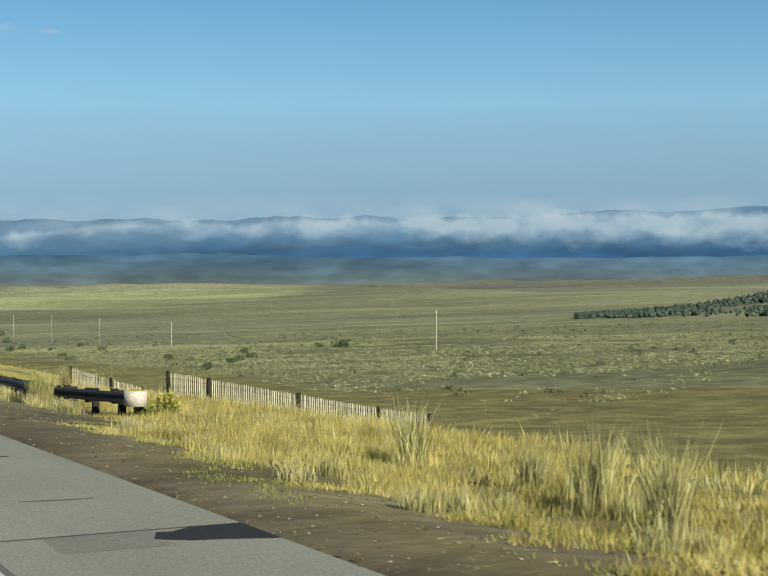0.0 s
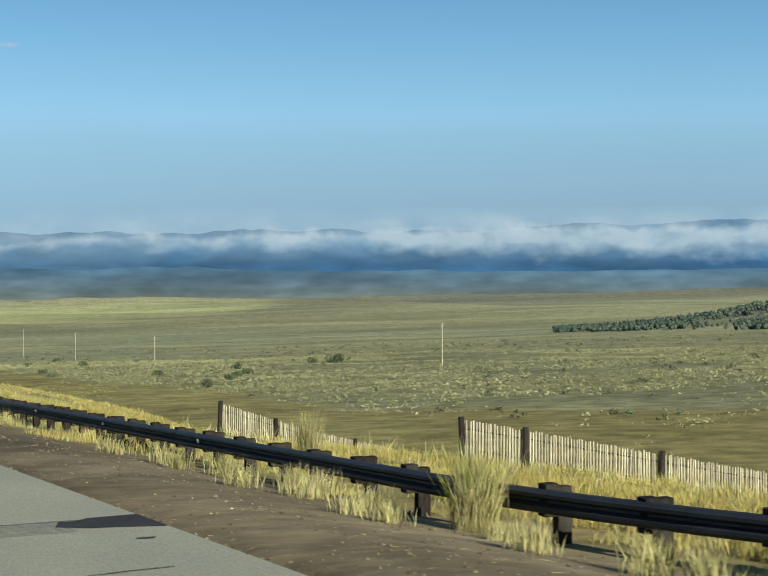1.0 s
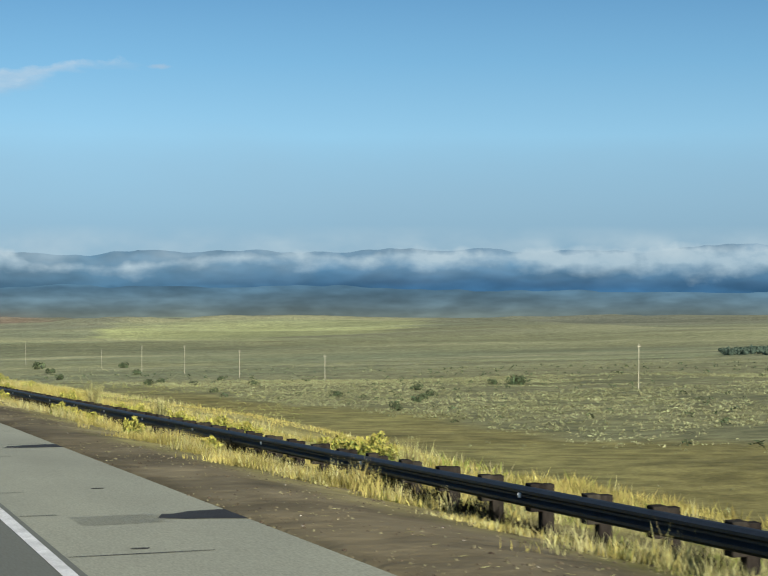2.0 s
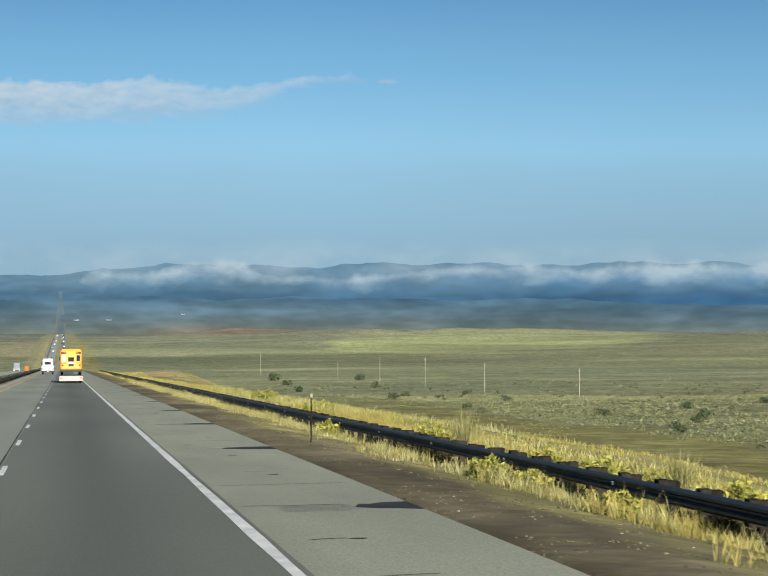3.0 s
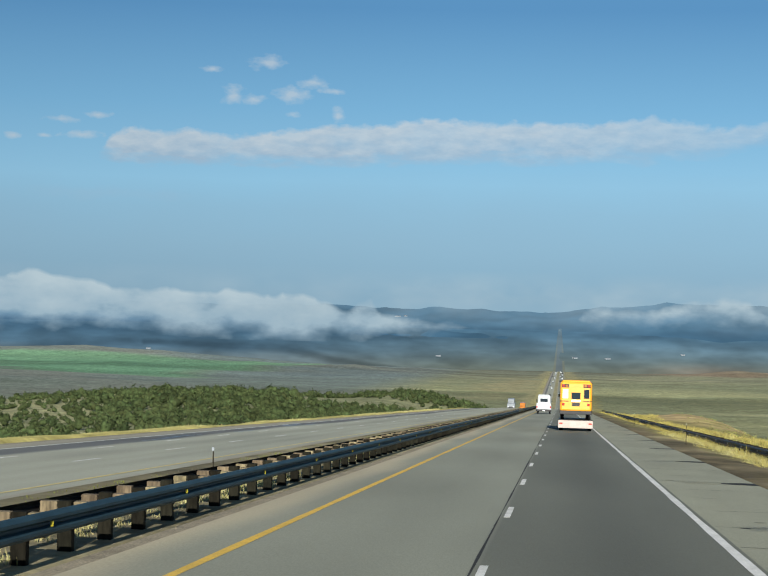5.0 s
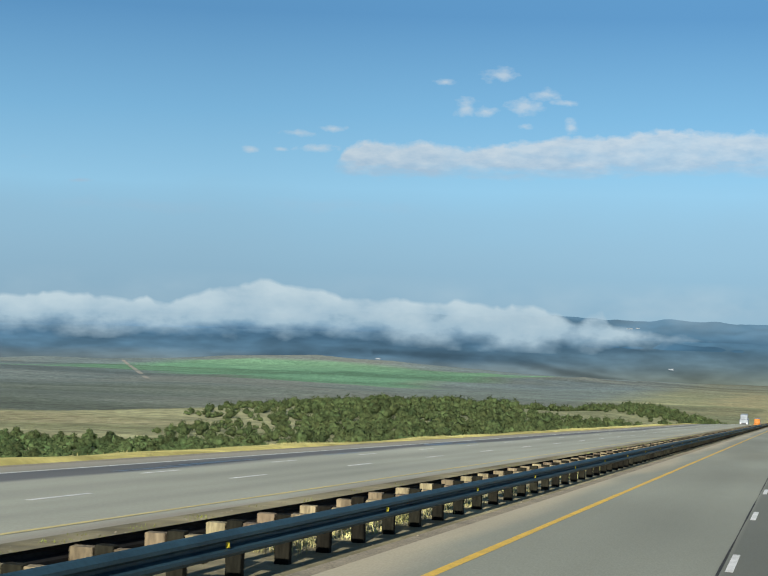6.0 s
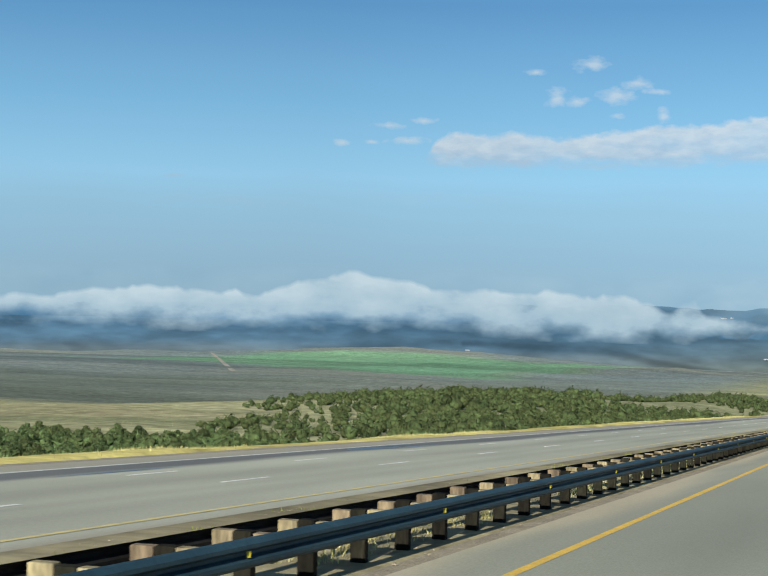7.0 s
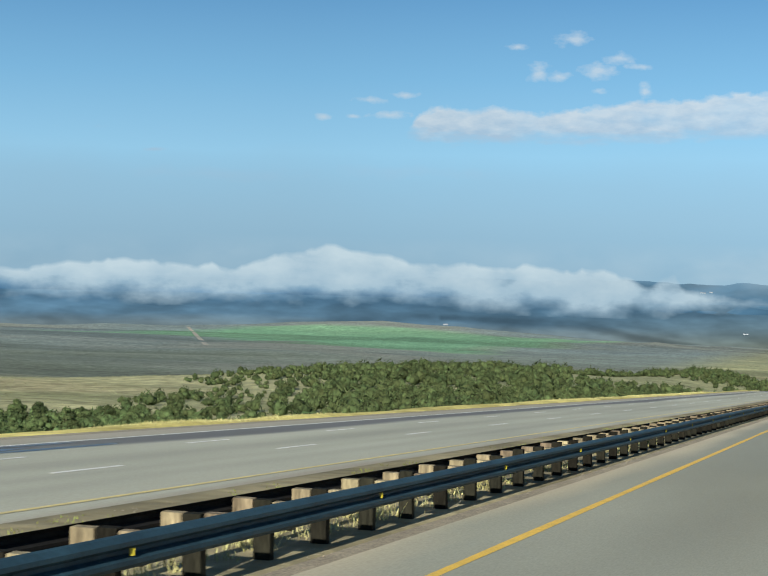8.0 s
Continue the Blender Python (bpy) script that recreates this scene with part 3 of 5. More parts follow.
    far_streak = fbm(x * 0.2 + 0.05 * y, y, 150.0, 67, 4) * np.clip((y - 700) / 500, 0, 1)
    c *= (1 + 0.32 * np.clip(far_streak, -0.7, 0.8))[:, None]
    tan_hill = np.clip((1.25 - np.hypot((x + 75) / 55, (y - 2750) / 650) + 0.5 * n1), 0, 1)
    lay(0.75 * tan_hill, (0.32, 0.28, 0.15))
    lay(0.7 * np.clip(2 * gauss(x, y, 190, 3500, 150, 70) * (1 + n1) - 0.4, 0, 1), (0.42, 0.39, 0.24))
    verge_far = np.clip((42 + 8 * n1 - np.abs(x + 9)) / 10, 0, 1) * np.clip((y - 650) / 100, 0, 1)
    lay(0.7 * verge_far, (0.31, 0.285, 0.15))
    lay(0.6 * np.clip(hill_rise(x, y) / 10 - 0.3, 0, 1), (0.15, 0.165, 0.115))
    return c


def coloured(me, colours, name="tint"):
    a = me.color_attributes.new(name, "FLOAT_COLOR", "POINT")
    a.data.foreach_set("color", np.column_stack([colours, np.ones(len(colours))]).astype(np.float32).ravel())


def sheet(xs, ys, height):
    x, y = np.meshgrid(xs, ys)
    x, y = x.ravel(), y.ravel()
    z = height(x, y)
    w, h = len(xs), len(ys)
    a = (np.arange(h - 1)[:, None] * w + np.arange(w - 1)).ravel()
    return x, y, z, np.column_stack([a, a + 1, a + w + 1, a + w])


gx = sorted([-v for v in lines((36, 4700, -3.0))] + lines((-36, -24.5, 0.8), (-24.5, -11.5, 3), (-11.5, -5.1, 0.3), (-5.1, 5.2, 5), (5.2, 12, 0.4), (12, 60, 1.4), (60, 130, 3.5), (130, 4700, -4.5)))
gy = [-4600, -2500, -1200, -600, -300, -120] + lines((-60, 160, 1.6), (160, 700, 4), (700, 1500, 10), (1500, 4420, 24))
px, py, pz, quads = sheet(gx, gy, land)
ground_mesh = fast_mesh("ground", np.column_stack([px, py, pz]), quads, M["ground"])
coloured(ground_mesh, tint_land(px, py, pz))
ground_mesh.polygons.foreach_set("use_smooth", [True] * len(ground_mesh.polygons))
tagged(new("ground", ground_mesh), "wide dry sagebrush plain with yellow grass banks along the highway", "ground", kind="structure")


# ---- far hills and cloud bank ----
EYE_Z = -5.4


def polar(az, r, el):
    """Place at azimuth (degrees to the left), range and elevation as seen from the middle of the road."""
    a = np.radians(az)
    return np.column_stack([-np.sin(a) * r, 130 + np.cos(a) * r, EYE_Z + r * np.tan(np.radians(el))])


def ring(name, az0, az1, cols, rows, place, material, label, colour=None):
    a, k = np.meshgrid(np.linspace(az0, az1, cols), np.linspace(0, 1, rows))
    a, k = a.ravel(), k.ravel()
    v = place(a, k)
    q = (np.arange(rows - 1)[:, None] * cols + np.arange(cols - 1)).ravel()
    me = fast_mesh(name, v, np.column_stack([q, q + cols, q + cols + 1, q + 1]), material)
    me.polygons.foreach_set("use_smooth", [True] * len(me.polygons))
    if colour is not None:
        coloured(me, colour(a, k))
    return tagged(new(name, me), label, "backdrop", kind="structure")


def ridge(az):
    return np.interp(az, [-60, -42, -36, -33, -29, -24, -12, -7, -4, -1, 0.8, 2.4, 6, 12, 40, 60], [0.4, 0.45, 0.5, 0.35, 0.1, 0.14, 0.0, -0.04, -0.1, -0.14, -0.34, -0.42, -0.33, -0.4, -0.6, -0.5])


def foothill_place(a, k):
    rough = fbm(a * 30, k * 40, 60, 61) * 0.035 * np.sin(np.pi * np.clip(k, 0, 1))
    return polar(a, 4250 + 420 * k, -2.75 + 1.7 * k**0.9 + rough)


def foothill_tint(a, k):
    el = -2.75 + 1.7 * k**0.9
    n = fbm(a * 9, k * 90, 60, 71, 5)
    # greyed to blue with height: distance haze put into the colour
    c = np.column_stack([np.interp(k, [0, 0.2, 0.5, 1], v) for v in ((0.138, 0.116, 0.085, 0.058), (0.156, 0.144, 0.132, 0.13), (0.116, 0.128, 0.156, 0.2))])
    red = np.clip(np.exp(-(((a + 5.0) / 2.0) ** 2)) * (1 - np.abs(k - 0.22) / 0.2 + 0.6 * n), 0, 1)[:, None]
    c = c * (1 - 0.5 * red) + np.array((0.19, 0.145, 0.11)) * 0.5 * red
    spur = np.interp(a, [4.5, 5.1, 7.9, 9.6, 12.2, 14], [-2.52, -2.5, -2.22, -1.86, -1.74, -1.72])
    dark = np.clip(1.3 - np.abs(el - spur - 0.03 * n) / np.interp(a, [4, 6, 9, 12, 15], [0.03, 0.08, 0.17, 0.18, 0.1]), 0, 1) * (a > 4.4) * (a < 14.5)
    meadow_tint = 0.8 * np.clip((a + 21.5) / 1.0, 0, 1) * np.clip((-10.5 - a) / 2.0, 0, 1) * np.clip((-2.27 + 0.05 * n - el) / 0.05, 0, 1)
    c = c * (1 - meadow_tint[:, None]) + np.array((0.3, 0.325, 0.15)) * meadow_tint[:, None]
    # more haze blue on the left, painted over the land colour
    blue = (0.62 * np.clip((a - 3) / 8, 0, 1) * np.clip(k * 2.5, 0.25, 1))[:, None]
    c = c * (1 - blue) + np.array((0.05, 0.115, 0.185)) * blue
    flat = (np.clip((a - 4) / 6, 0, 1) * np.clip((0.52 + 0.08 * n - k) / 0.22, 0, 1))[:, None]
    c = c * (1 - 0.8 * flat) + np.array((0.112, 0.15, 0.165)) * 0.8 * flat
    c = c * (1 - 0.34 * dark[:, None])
    streak = fbm(a * 20, k * 300, 60, 75, 4)
    patch = fbm(a * 34, k * 190, 60, 77, 4)
    wood = np.clip(fbm(a * 50, k * 150, 60, 79, 3) * 3 - 0.9, 0, 1) * np.clip(1 - k, 0, 1)
    c = c * (1 + 0.1 * n[:, None]) * (1 + 0.14 * np.clip(streak, -1, 1)[:, None]) * (1 + 0.16 * np.clip(patch, -0.8, 0.8)[:, None])
    return c * (1 - 0.16 * wood[:, None])


ring("backdrop_foothills", -62, 62, 1000, 44, foothill_place, M["far_plain_hazed"], "hazy brown foothills rising at the edge of the valley", foothill_tint)


def mountain_place(a, k):
    n = fbm(a * 22, k * 30, 60, 81, 5)
    top = ridge(a) + 0.1 * fbm(a * 34, 0 * a, 60, 93, 5)
    return polar(a, 4600 + 290 * k + 12 * n, -1.35 + (top + 1.35) * k**0.9 + 0.05 * n * np.sin(np.pi * np.clip(k, 0, 1)))


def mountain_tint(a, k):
    # blue distance haze and the shade of the folds are painted into the tint
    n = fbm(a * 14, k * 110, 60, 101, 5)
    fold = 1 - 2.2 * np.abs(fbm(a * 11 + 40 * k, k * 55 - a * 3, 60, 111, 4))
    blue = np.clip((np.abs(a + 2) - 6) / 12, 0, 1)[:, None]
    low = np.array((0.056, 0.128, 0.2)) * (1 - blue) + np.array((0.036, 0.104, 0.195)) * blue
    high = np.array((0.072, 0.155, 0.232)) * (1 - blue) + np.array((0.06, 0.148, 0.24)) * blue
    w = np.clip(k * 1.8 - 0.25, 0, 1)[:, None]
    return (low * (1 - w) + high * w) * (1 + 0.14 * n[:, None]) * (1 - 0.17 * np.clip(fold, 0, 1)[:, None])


ring("backdrop_mountains", -62, 62, 900, 30, mountain_place, M["mountain_hazed"], "wooded mountains under low cloud, tinted blue for haze", mountain_tint)


def far_road_place(a, k):
    el = -2.74 + 1.78 * k
    rr = 4250 + 420 * np.clip((el + 2.75) / 1.7, 0, 1) ** (1 / 0.9) - 5 - 12 * k
    return polar(0.1 + a * (1.0 - 0.78 * k), rr, el)


def far_road_tint(a, k):
    verge = (np.abs(a) > 0.13)[:, None]
    # road and verge fade upwards into painted haze blue
    low = np.where(verge, np.array((0.16, 0.165, 0.115)), np.array((0.11, 0.13, 0.13)))
    high = np.where(verge, np.array((0.076, 0.128, 0.168)), np.array((0.088, 0.142, 0.18)))
    return low * (1 - k[:, None]) + high * k[:, None]


ring("road_far_climb", -0.24, 0.24, 13, 30, far_road_place, M["far_plain_hazed"], "highway climbing the far hills as a thin grey line", far_road_tint)


def cloud_material(name, scale_az, scale_up, threshold, gain, seed):
    """Glowing white vapour whose cover comes from noise, thinning to the rim of its sheet."""
    m = bpy.data.materials.new(name)
    m.use_nodes = True
    n, l = m.node_tree.nodes, m.node_tree.links
    n.clear()
    at = n.new("ShaderNodeAttribute")
    at.attribute_name = "tint"
    sp = n.new("ShaderNodeSeparateColor")
    l.new(at.outputs["Color"], sp.inputs[0])
    cb = n.new("ShaderNodeCombineXYZ")

    def mth(op, a, b, clamp=False):
        x = n.new("ShaderNodeMath")
        x.operation, x.use_clamp = op, clamp
        for i, v in enumerate((a, b)):
            if isinstance(v, (int, float)):
                x.inputs[i].default_value = v
            else:
                l.new(v, x.inputs[i])
        return x.outputs[0]

    l.new(mth("MULTIPLY", sp.outputs[0], scale_az), cb.inputs[0])
    l.new(mth("MULTIPLY", sp.outputs[1], scale_up), cb.inputs[1])
    cb.inputs[2].default_value = seed
    t = n.new("ShaderNodeTexNoise")
    t.inputs["Scale"].default_value, t.inputs["Detail"].default_value, t.inputs["Roughness"].default_value = 1.0, 5.0, 0.5
    l.new(cb.outputs[0], t.inputs["Vector"])
    cover_here = mth("MULTIPLY", mth("ADD", mth("MULTIPLY", mth("SUBTRACT", t.outputs[0], 0.5), 2.1), mth("SUBTRACT", sp.outputs[2], threshold)), gain, True)
    body_at = n.new("ShaderNodeAttribute")
    body_at.attribute_name = "body"
    body = n.new("ShaderNodeSeparateColor")
    l.new(body_at.outputs["Color"], body.inputs[0])
    # sunlit top and dim bluish foot are painted, since the sheet only emits
    lit = mth("ADD", mth("MULTIPLY", body.outputs[0], 0.75), mth("MULTIPLY", mth("SUBTRACT", t.outputs[0], 0.42), 1.6), True)
    d = n.new("ShaderNodeEmission")
    tone_mix = n.new("ShaderNodeMix")
    tone_mix.data_type = "RGBA"
    l.new(lit, tone_mix.inputs[0])
    tone_mix.inputs[6].default_value, tone_mix.inputs[7].default_value = (0.165, 0.25, 0.315, 1), (0.285, 0.355, 0.39, 1)
    l.new(tone_mix.outputs[2], d.inputs[0])
    tr = n.new("ShaderNodeBsdfTransparent")
    mx = n.new("ShaderNodeMixShader")
    drift = n.new("ShaderNodeTexNoise")
    drift.inputs["Scale"].default_value, drift.inputs["Detail"].default_value = 0.55, 3.0
    l.new(cb.outputs[0], drift.inputs["Vector"])
    veil = mth("MULTIPLY", body.outputs[1], mth("ADD", mth("MULTIPLY", drift.outputs[0], 3.6), -1.15), True)
    l.new(mth("MAXIMUM", mth("MULTIPLY", cover_here, 0.95), veil), mx.inputs[0])
    l.new(tr.outputs[0], mx.inputs[1])
    l.new(d.outputs[0], mx.inputs[2])
    out = n.new("ShaderNodeOutputMaterial")
    l.new(mx.outputs[0], out.inputs[0])
    return m


TOPS = ((-62, 0.5), (-30, 0.5), (-26, 0.38), (-23.8, 0.45), (-21.4, 0.2), (-19.7, 0.38), (-18, 0.05), (-16.5, 0.3), (-15, 0.1), (-13.6, 0.3), (-11.9, -0.1), (-8.5, -0.2), (-7, -0.05), (-5.6, 0.5), (-4.4, 0.33), (-3.3, 0.0), (-1, 0.0), (0, -0.7), (1.5, -0.8), (4.5, -0.75), (5.3, -0.65), (6.2, -0.45), (6.7, 0.12), (7.1, -0.1),
        (7.4, -0.35), (8, -0.22), (9, 0.0), (10.5, 0.08), (13.9, 0.14), (15.6, 0.12), (16.3, 0.34), (17.2, 0.42), (17.6, 0.5), (18.4, 0.66), (19.2, 0.45), (20.1, 0.24), (21.4, -0.1), (24.1, 0.0), (26.5, -0.04), (27.7, -0.22), (30.8, -0.4), (36, -0.3), (62, 0.0))
FEET = ((-62, -0.8), (-28, -0.77), (-23.8, -0.63), (-17, -0.5), (-13.6, -0.69), (-9.5, -0.95), (-5.1, -0.75), (-1.9, -0.9), (0, -1.1), (3.6, -1.3), (6, -1.25), (8.8, -1.36), (12.2, -1.22), (15.6, -1.06), (20, -1.12), (30, -1.0), (62, -1.0))
THICK = ((-62, 1.08), (-22, 1.05), (-17, 1.0), (-12, 0.85), (-8, 0.72), (-5.5, 0.9), (-2, 0.72), (0, 0.45), (4, 0.75), (6, 1.0), (9, 1.25), (62, 1.3))


def along(table, a):
    return np.interp(a, [p for p, _ in table], [q for _, q in table])


def bank_el(k):
    return -1.6 + 2.9 * k


def bank_place(a, k):
    return polar(a, 4480 + 0 * a, bank_el(k))


def bank_tint(a, k):
    el = bank_el(k)
    billow = 0.11 * (1 - np.abs(value_noise(a, 0 * a, 0.4, 5))) + 0.16 * (1 - np.abs(value_noise(a, 0 * a, 0.95, 9))) - 0.17
    top = along(TOPS, a) + billow
    soft = np.interp(a, [4, 9], [0.4, 0.16])
    shape = np.minimum((top - el) / soft, (el - along(FEET, a) + 0.15) / 0.65)
    return np.column_stack([(a + 70) / 140, k, np.clip(shape, -2.0, 1.0) + along(THICK, a)])


def bank_body(a, k):
    h = (bank_el(k) - along(FEET, a)) / (along(TOPS, a) - along(FEET, a))
    h = np.clip(h, 0, 1)
    el = bank_el(k)
    thin = np.interp(el, [-1.25, -0.75, -0.1, 0.35, 1.0], [0.0, 0.2, 0.5, 0.5, 0.0]) * np.interp(a, [-62, -26, -12, -2, 5, 9], [0.9, 1.0, 0.95, 0.75, 0.7, 0.3])
    return np.column_stack([h, thin, h])


bank = ring("backdrop_cloud_bank", -62, 62, 1000, 40, bank_place, cloud_material("cloud_bank", 95.0, 3.4, 1.0, 0.95, 2.0), "low white cloud bank lying along the mountains", bank_tint)
ba, bk = np.meshgrid(np.linspace(-62, 62, 1000), np.linspace(0, 1, 40))
coloured(bank.data, bank_body(ba.ravel(), bk.ravel()), "body")


# ---- highway ----
ROAD_Y = [-60] + lines((-40, 700, 4), (700, 1500, 12), (1500, 4430, 40))


def cant(x):
    """Crossfall of the opposite carriageway."""
    return -0.0378 * max(0.0, -x - 12.5)


def strip(name, x0, x1, lift, material, label="", ys=ROAD_Y, category="road", parent=None, cross=2):
    """A ribbon of paving between two offsets from the lane, with its edges turned down."""
    xs = [x0, *np.linspace(x0, x1, cross), x1]
    v, f = [], []
    w = len(xs)
    zs = road_z(np.array(ys))
    for y, z in zip(ys, zs):
        for i, x in enumerate(xs):
            v.append((x, y, z + lift + cant(x) - (0.3 if i in (0, w - 1) else 0)))
    for j in range(len(ys) - 1):
        for i in range(w - 1):
            a = j * w + i
            f.append((a, a + 1, a + w + 1, a + w))
    me = mesh_of(name, v, f, M[material])
    if parent is not None:
        return hang(name, me, parent, label)
    return tagged(new(name, me), label, category, kind="structure")


DASH, EDGE, YELLOW = -1.10, 2.56, -4.76
OPP_YELLOW, OPP_A, OPP_B, OPP_EDGE = -11.6, -15.25, -18.9, -22.55
road = strip("road", -6.05, 2.72, 0.0, "asphalt", "grey asphalt lanes of a divided highway", cross=60)
rx = np.empty(len(road.data.vertices) * 3)
road.data.vertices.foreach_get("co", rx)
rx, ryy = rx[0::3], rx[1::3]
tone = np.where(rx < DASH - 0.1, 0.245, 0.142) - 0.035 * np.exp(-(((rx - 0.75) / 0.85) ** 2)) - 0.02 * np.exp(-(((rx + 2.9) / 0.8) ** 2)) + np.where(rx < YELLOW, 0.012, 0.0)
tone = tone * (1 + 0.1 * value_noise(rx * 6, ryy, 14.0, 8))
grey = np.column_stack([tone * 0.97, tone, tone * 0.77])
dust = np.clip((-5.25 - rx + 0.4 * fbm(rx * 3, ryy, 6.0, 12)) / 0.6, 0, 1)[:, None]
coloured(road.data, grey * (1 - dust) + np.array((0.4, 0.36, 0.255)) * dust)
strip("pavement_shoulder", 2.72, 5.51, -0.004, "asphalt_old", "pale worn asphalt shoulder with cracks and dark patches", cross=4)
road_b = strip("road_opposite", -20.2, -10.6, -0.01, "asphalt", "pale grey opposite carriageway with a darker tarred outer edge", cross=40)
road_c = strip("road_climbing_lane", -24.9, -20.2, -0.012, "asphalt", "dark resurfaced outer lane of the opposite carriageway", cross=30)
for lane in (road_b, road_c):
    q = np.empty(len(lane.data.vertices) * 3)
    lane.data.vertices.foreach_get("co", q)
    qx, qy = q[0::3], q[1::3]
    tone = 0.335 * (1 + 0.07 * value_noise(qx * 6, qy, 16.0, 18) + 0.05 * value_noise(qx * 0.5, qy, 9.0, 19))
    rut = 0.04 * np.exp(-(((qx + 13.2) / 0.5) ** 2)) + 0.05 * np.exp(-(((qx + 16.8) / 0.9) ** 2)) + 0.03 * np.exp(-(((qx + 14.6) / 0.4) ** 2))
    tone = tone - rut
    wander = 0.55 * fbm(qx * 0.2, qy, 22.0, 23, 4) + 0.3 * fbm(qx * 1.5, qy * 0.15, 2.0, 24, 3)
    tar = np.clip((-19.75 - qx + wander) / 0.9, 0, 1) * np.clip((qx + 22.75) / 0.3, 0, 1)
    tone = tone * (1 - 0.64 * tar)
    c3 = np.column_stack([tone * 0.985, tone, tone * (0.775 + 0.15 * tar)])
    sand = np.clip((-22.75 - qx) / 0.25, 0, 1) * 0.8
    sand = np.maximum(sand, np.clip((qx + 11.35 + 0.25 * fbm(qx * 3, qy, 7.0, 26)) / 0.4, 0, 1))[:, None]
    coloured(lane.data, c3 * (1 - sand) + np.array((0.27, 0.245, 0.185)) * sand)


def paint(name, x, width, material, y0, y1, parent, wander=0.0, lift=0.004):
    ys = np.arange(y0, y1, 3.0)
    w = width / 2 + 0.006 * np.sin(ys * 1.7) + wander * value_noise(ys, 0 * ys, 2.0, 4)
    z = road_z(ys) + lift + cant(x)
    v = np.concatenate([np.column_stack([x - w, ys, z]), np.column_stack([x + w, ys, z])])
    n = len(ys)
    f = [(i, n + i, n + i + 1, i + 1) for i in range(n - 1)]
    return hang(name, mesh_of(name, v, f, M[material]), parent)


paint("edge_line", EDGE, 0.16, "white_paint", -40, 1400, road, 0.012)
paint("edge_line", YELLOW, 0.15, "yellow_paint", -40, 1400, road, 0.008)
paint("joint_line", DASH - 0.14, 0.03, "crack", -40, 700, road, 0.008)
paint("edge_line", OPP_YELLOW, 0.13, "yellow_faded", -40, 1400, road_b, 0.0, -0.003)
paint("edge_line", OPP_EDGE, 0.13, "white_paint", -40, 1400, road_b, 0.0, -0.007)


def dash_mesh(material, width):
    bm = bmesh.new()
    box(bm, -width / 2, width / 2, -1.52, 1.52, 0.0, 0.004)
    me = bpy.data.meshes.new("lane_dash")
    bm.to_mesh(me)
    bm.free()
    me.materials.append(M[material])
    return me


tilt = math.degrees(math.atan(GRADE))
dm, dm_far = dash_mesh("white_paint", 0.115), dash_mesh("white_paint", 0.125)
for k in range(-12, 58):
    y = 130.275 + 12.192 * k
    for x, owner, off in ((DASH, road, 0.0), (OPP_A, road_b, 6.55), (OPP_B, road_b, 9.05)):
        d = hang("lane_dash", dm if owner is road else dm_far, owner)
        d.matrix_world = pose(x, y + off, float(road_z(y + off)) + (0.004 if owner is road else cant(x) - 0.004), math.degrees(math.atan(GRADE)) if y < 560 else 0)

# dark repair wedges where the shoulder drains, and thin cracks across it
shoulder = bpy.data.objects["pavement_shoulder"]


def flat_piece(name, outline, lift, material, parent):
    v = [(x, y, float(road_z(y)) + lift) for x, y in outline]
    return hang(name, mesh_of(name, v, [tuple(range(len(v)))], M[material]), parent)


rng = random.Random(11)
for k in range(-1, 24):
    y = 15.6 + 17.36 * k + rng.uniform(-0.3, 0.3)
    x0 = 4.55 - rng.random() * 0.4
    flat_piece("repair_patch", [(x0, y), (x0 + 0.35, y - 0.3), (x0 + 0.6, y - 0.35), (5.5, y - 0.6), (5.5, y + 0.75), (x0 + 0.55, y + 0.7), (x0 + 0.3, y + 0.45), (x0 + 0.15, y + 0.5)], 0.004, "patch", shoulder)
    for g in range(11):
        yy = y - 0.5 + 0.11 * g
        flat_piece("rumble_ridge", [(3.35 + 0.03 * (g % 3), yy), (4.5, yy), (4.5, yy + 0.04), (3.35, yy + 0.04)], 0.003, "asphalt_far", shoulder)
for i in range(90):
    y, x = -10 + 4.34 * i + rng.uniform(-0.5, 0.5), 2.75 + rng.choice((0.0, 0.0, 0.4, 1.0))
    w = rng.choice((0.5, 0.9, 1.6, 2.5))
    w = min(w, 5.45 - x)
    s = rng.uniform(-0.1, 0.1)
    flat_piece("crack", [(x, y), (x + w * 0.5, y + s), (x + w, y + s * 1.5), (x + w, y + s * 1.5 + 0.03), (x + w * 0.5, y + s + 0.045), (x, y + 0.03)], 0.003, "crack", shoulder)
for i in range(60):
    y, x = rng.uniform(-5, 330), rng.uniform(2.9, 5.0)
    flat_piece("crack", [(x, y), (x + 0.2, y - 0.05), (x + 0.25, y + 0.06), (x + 0.05, y + 0.09)], 0.003, "crack", shoulder)

rng_tar = random.Random(4)
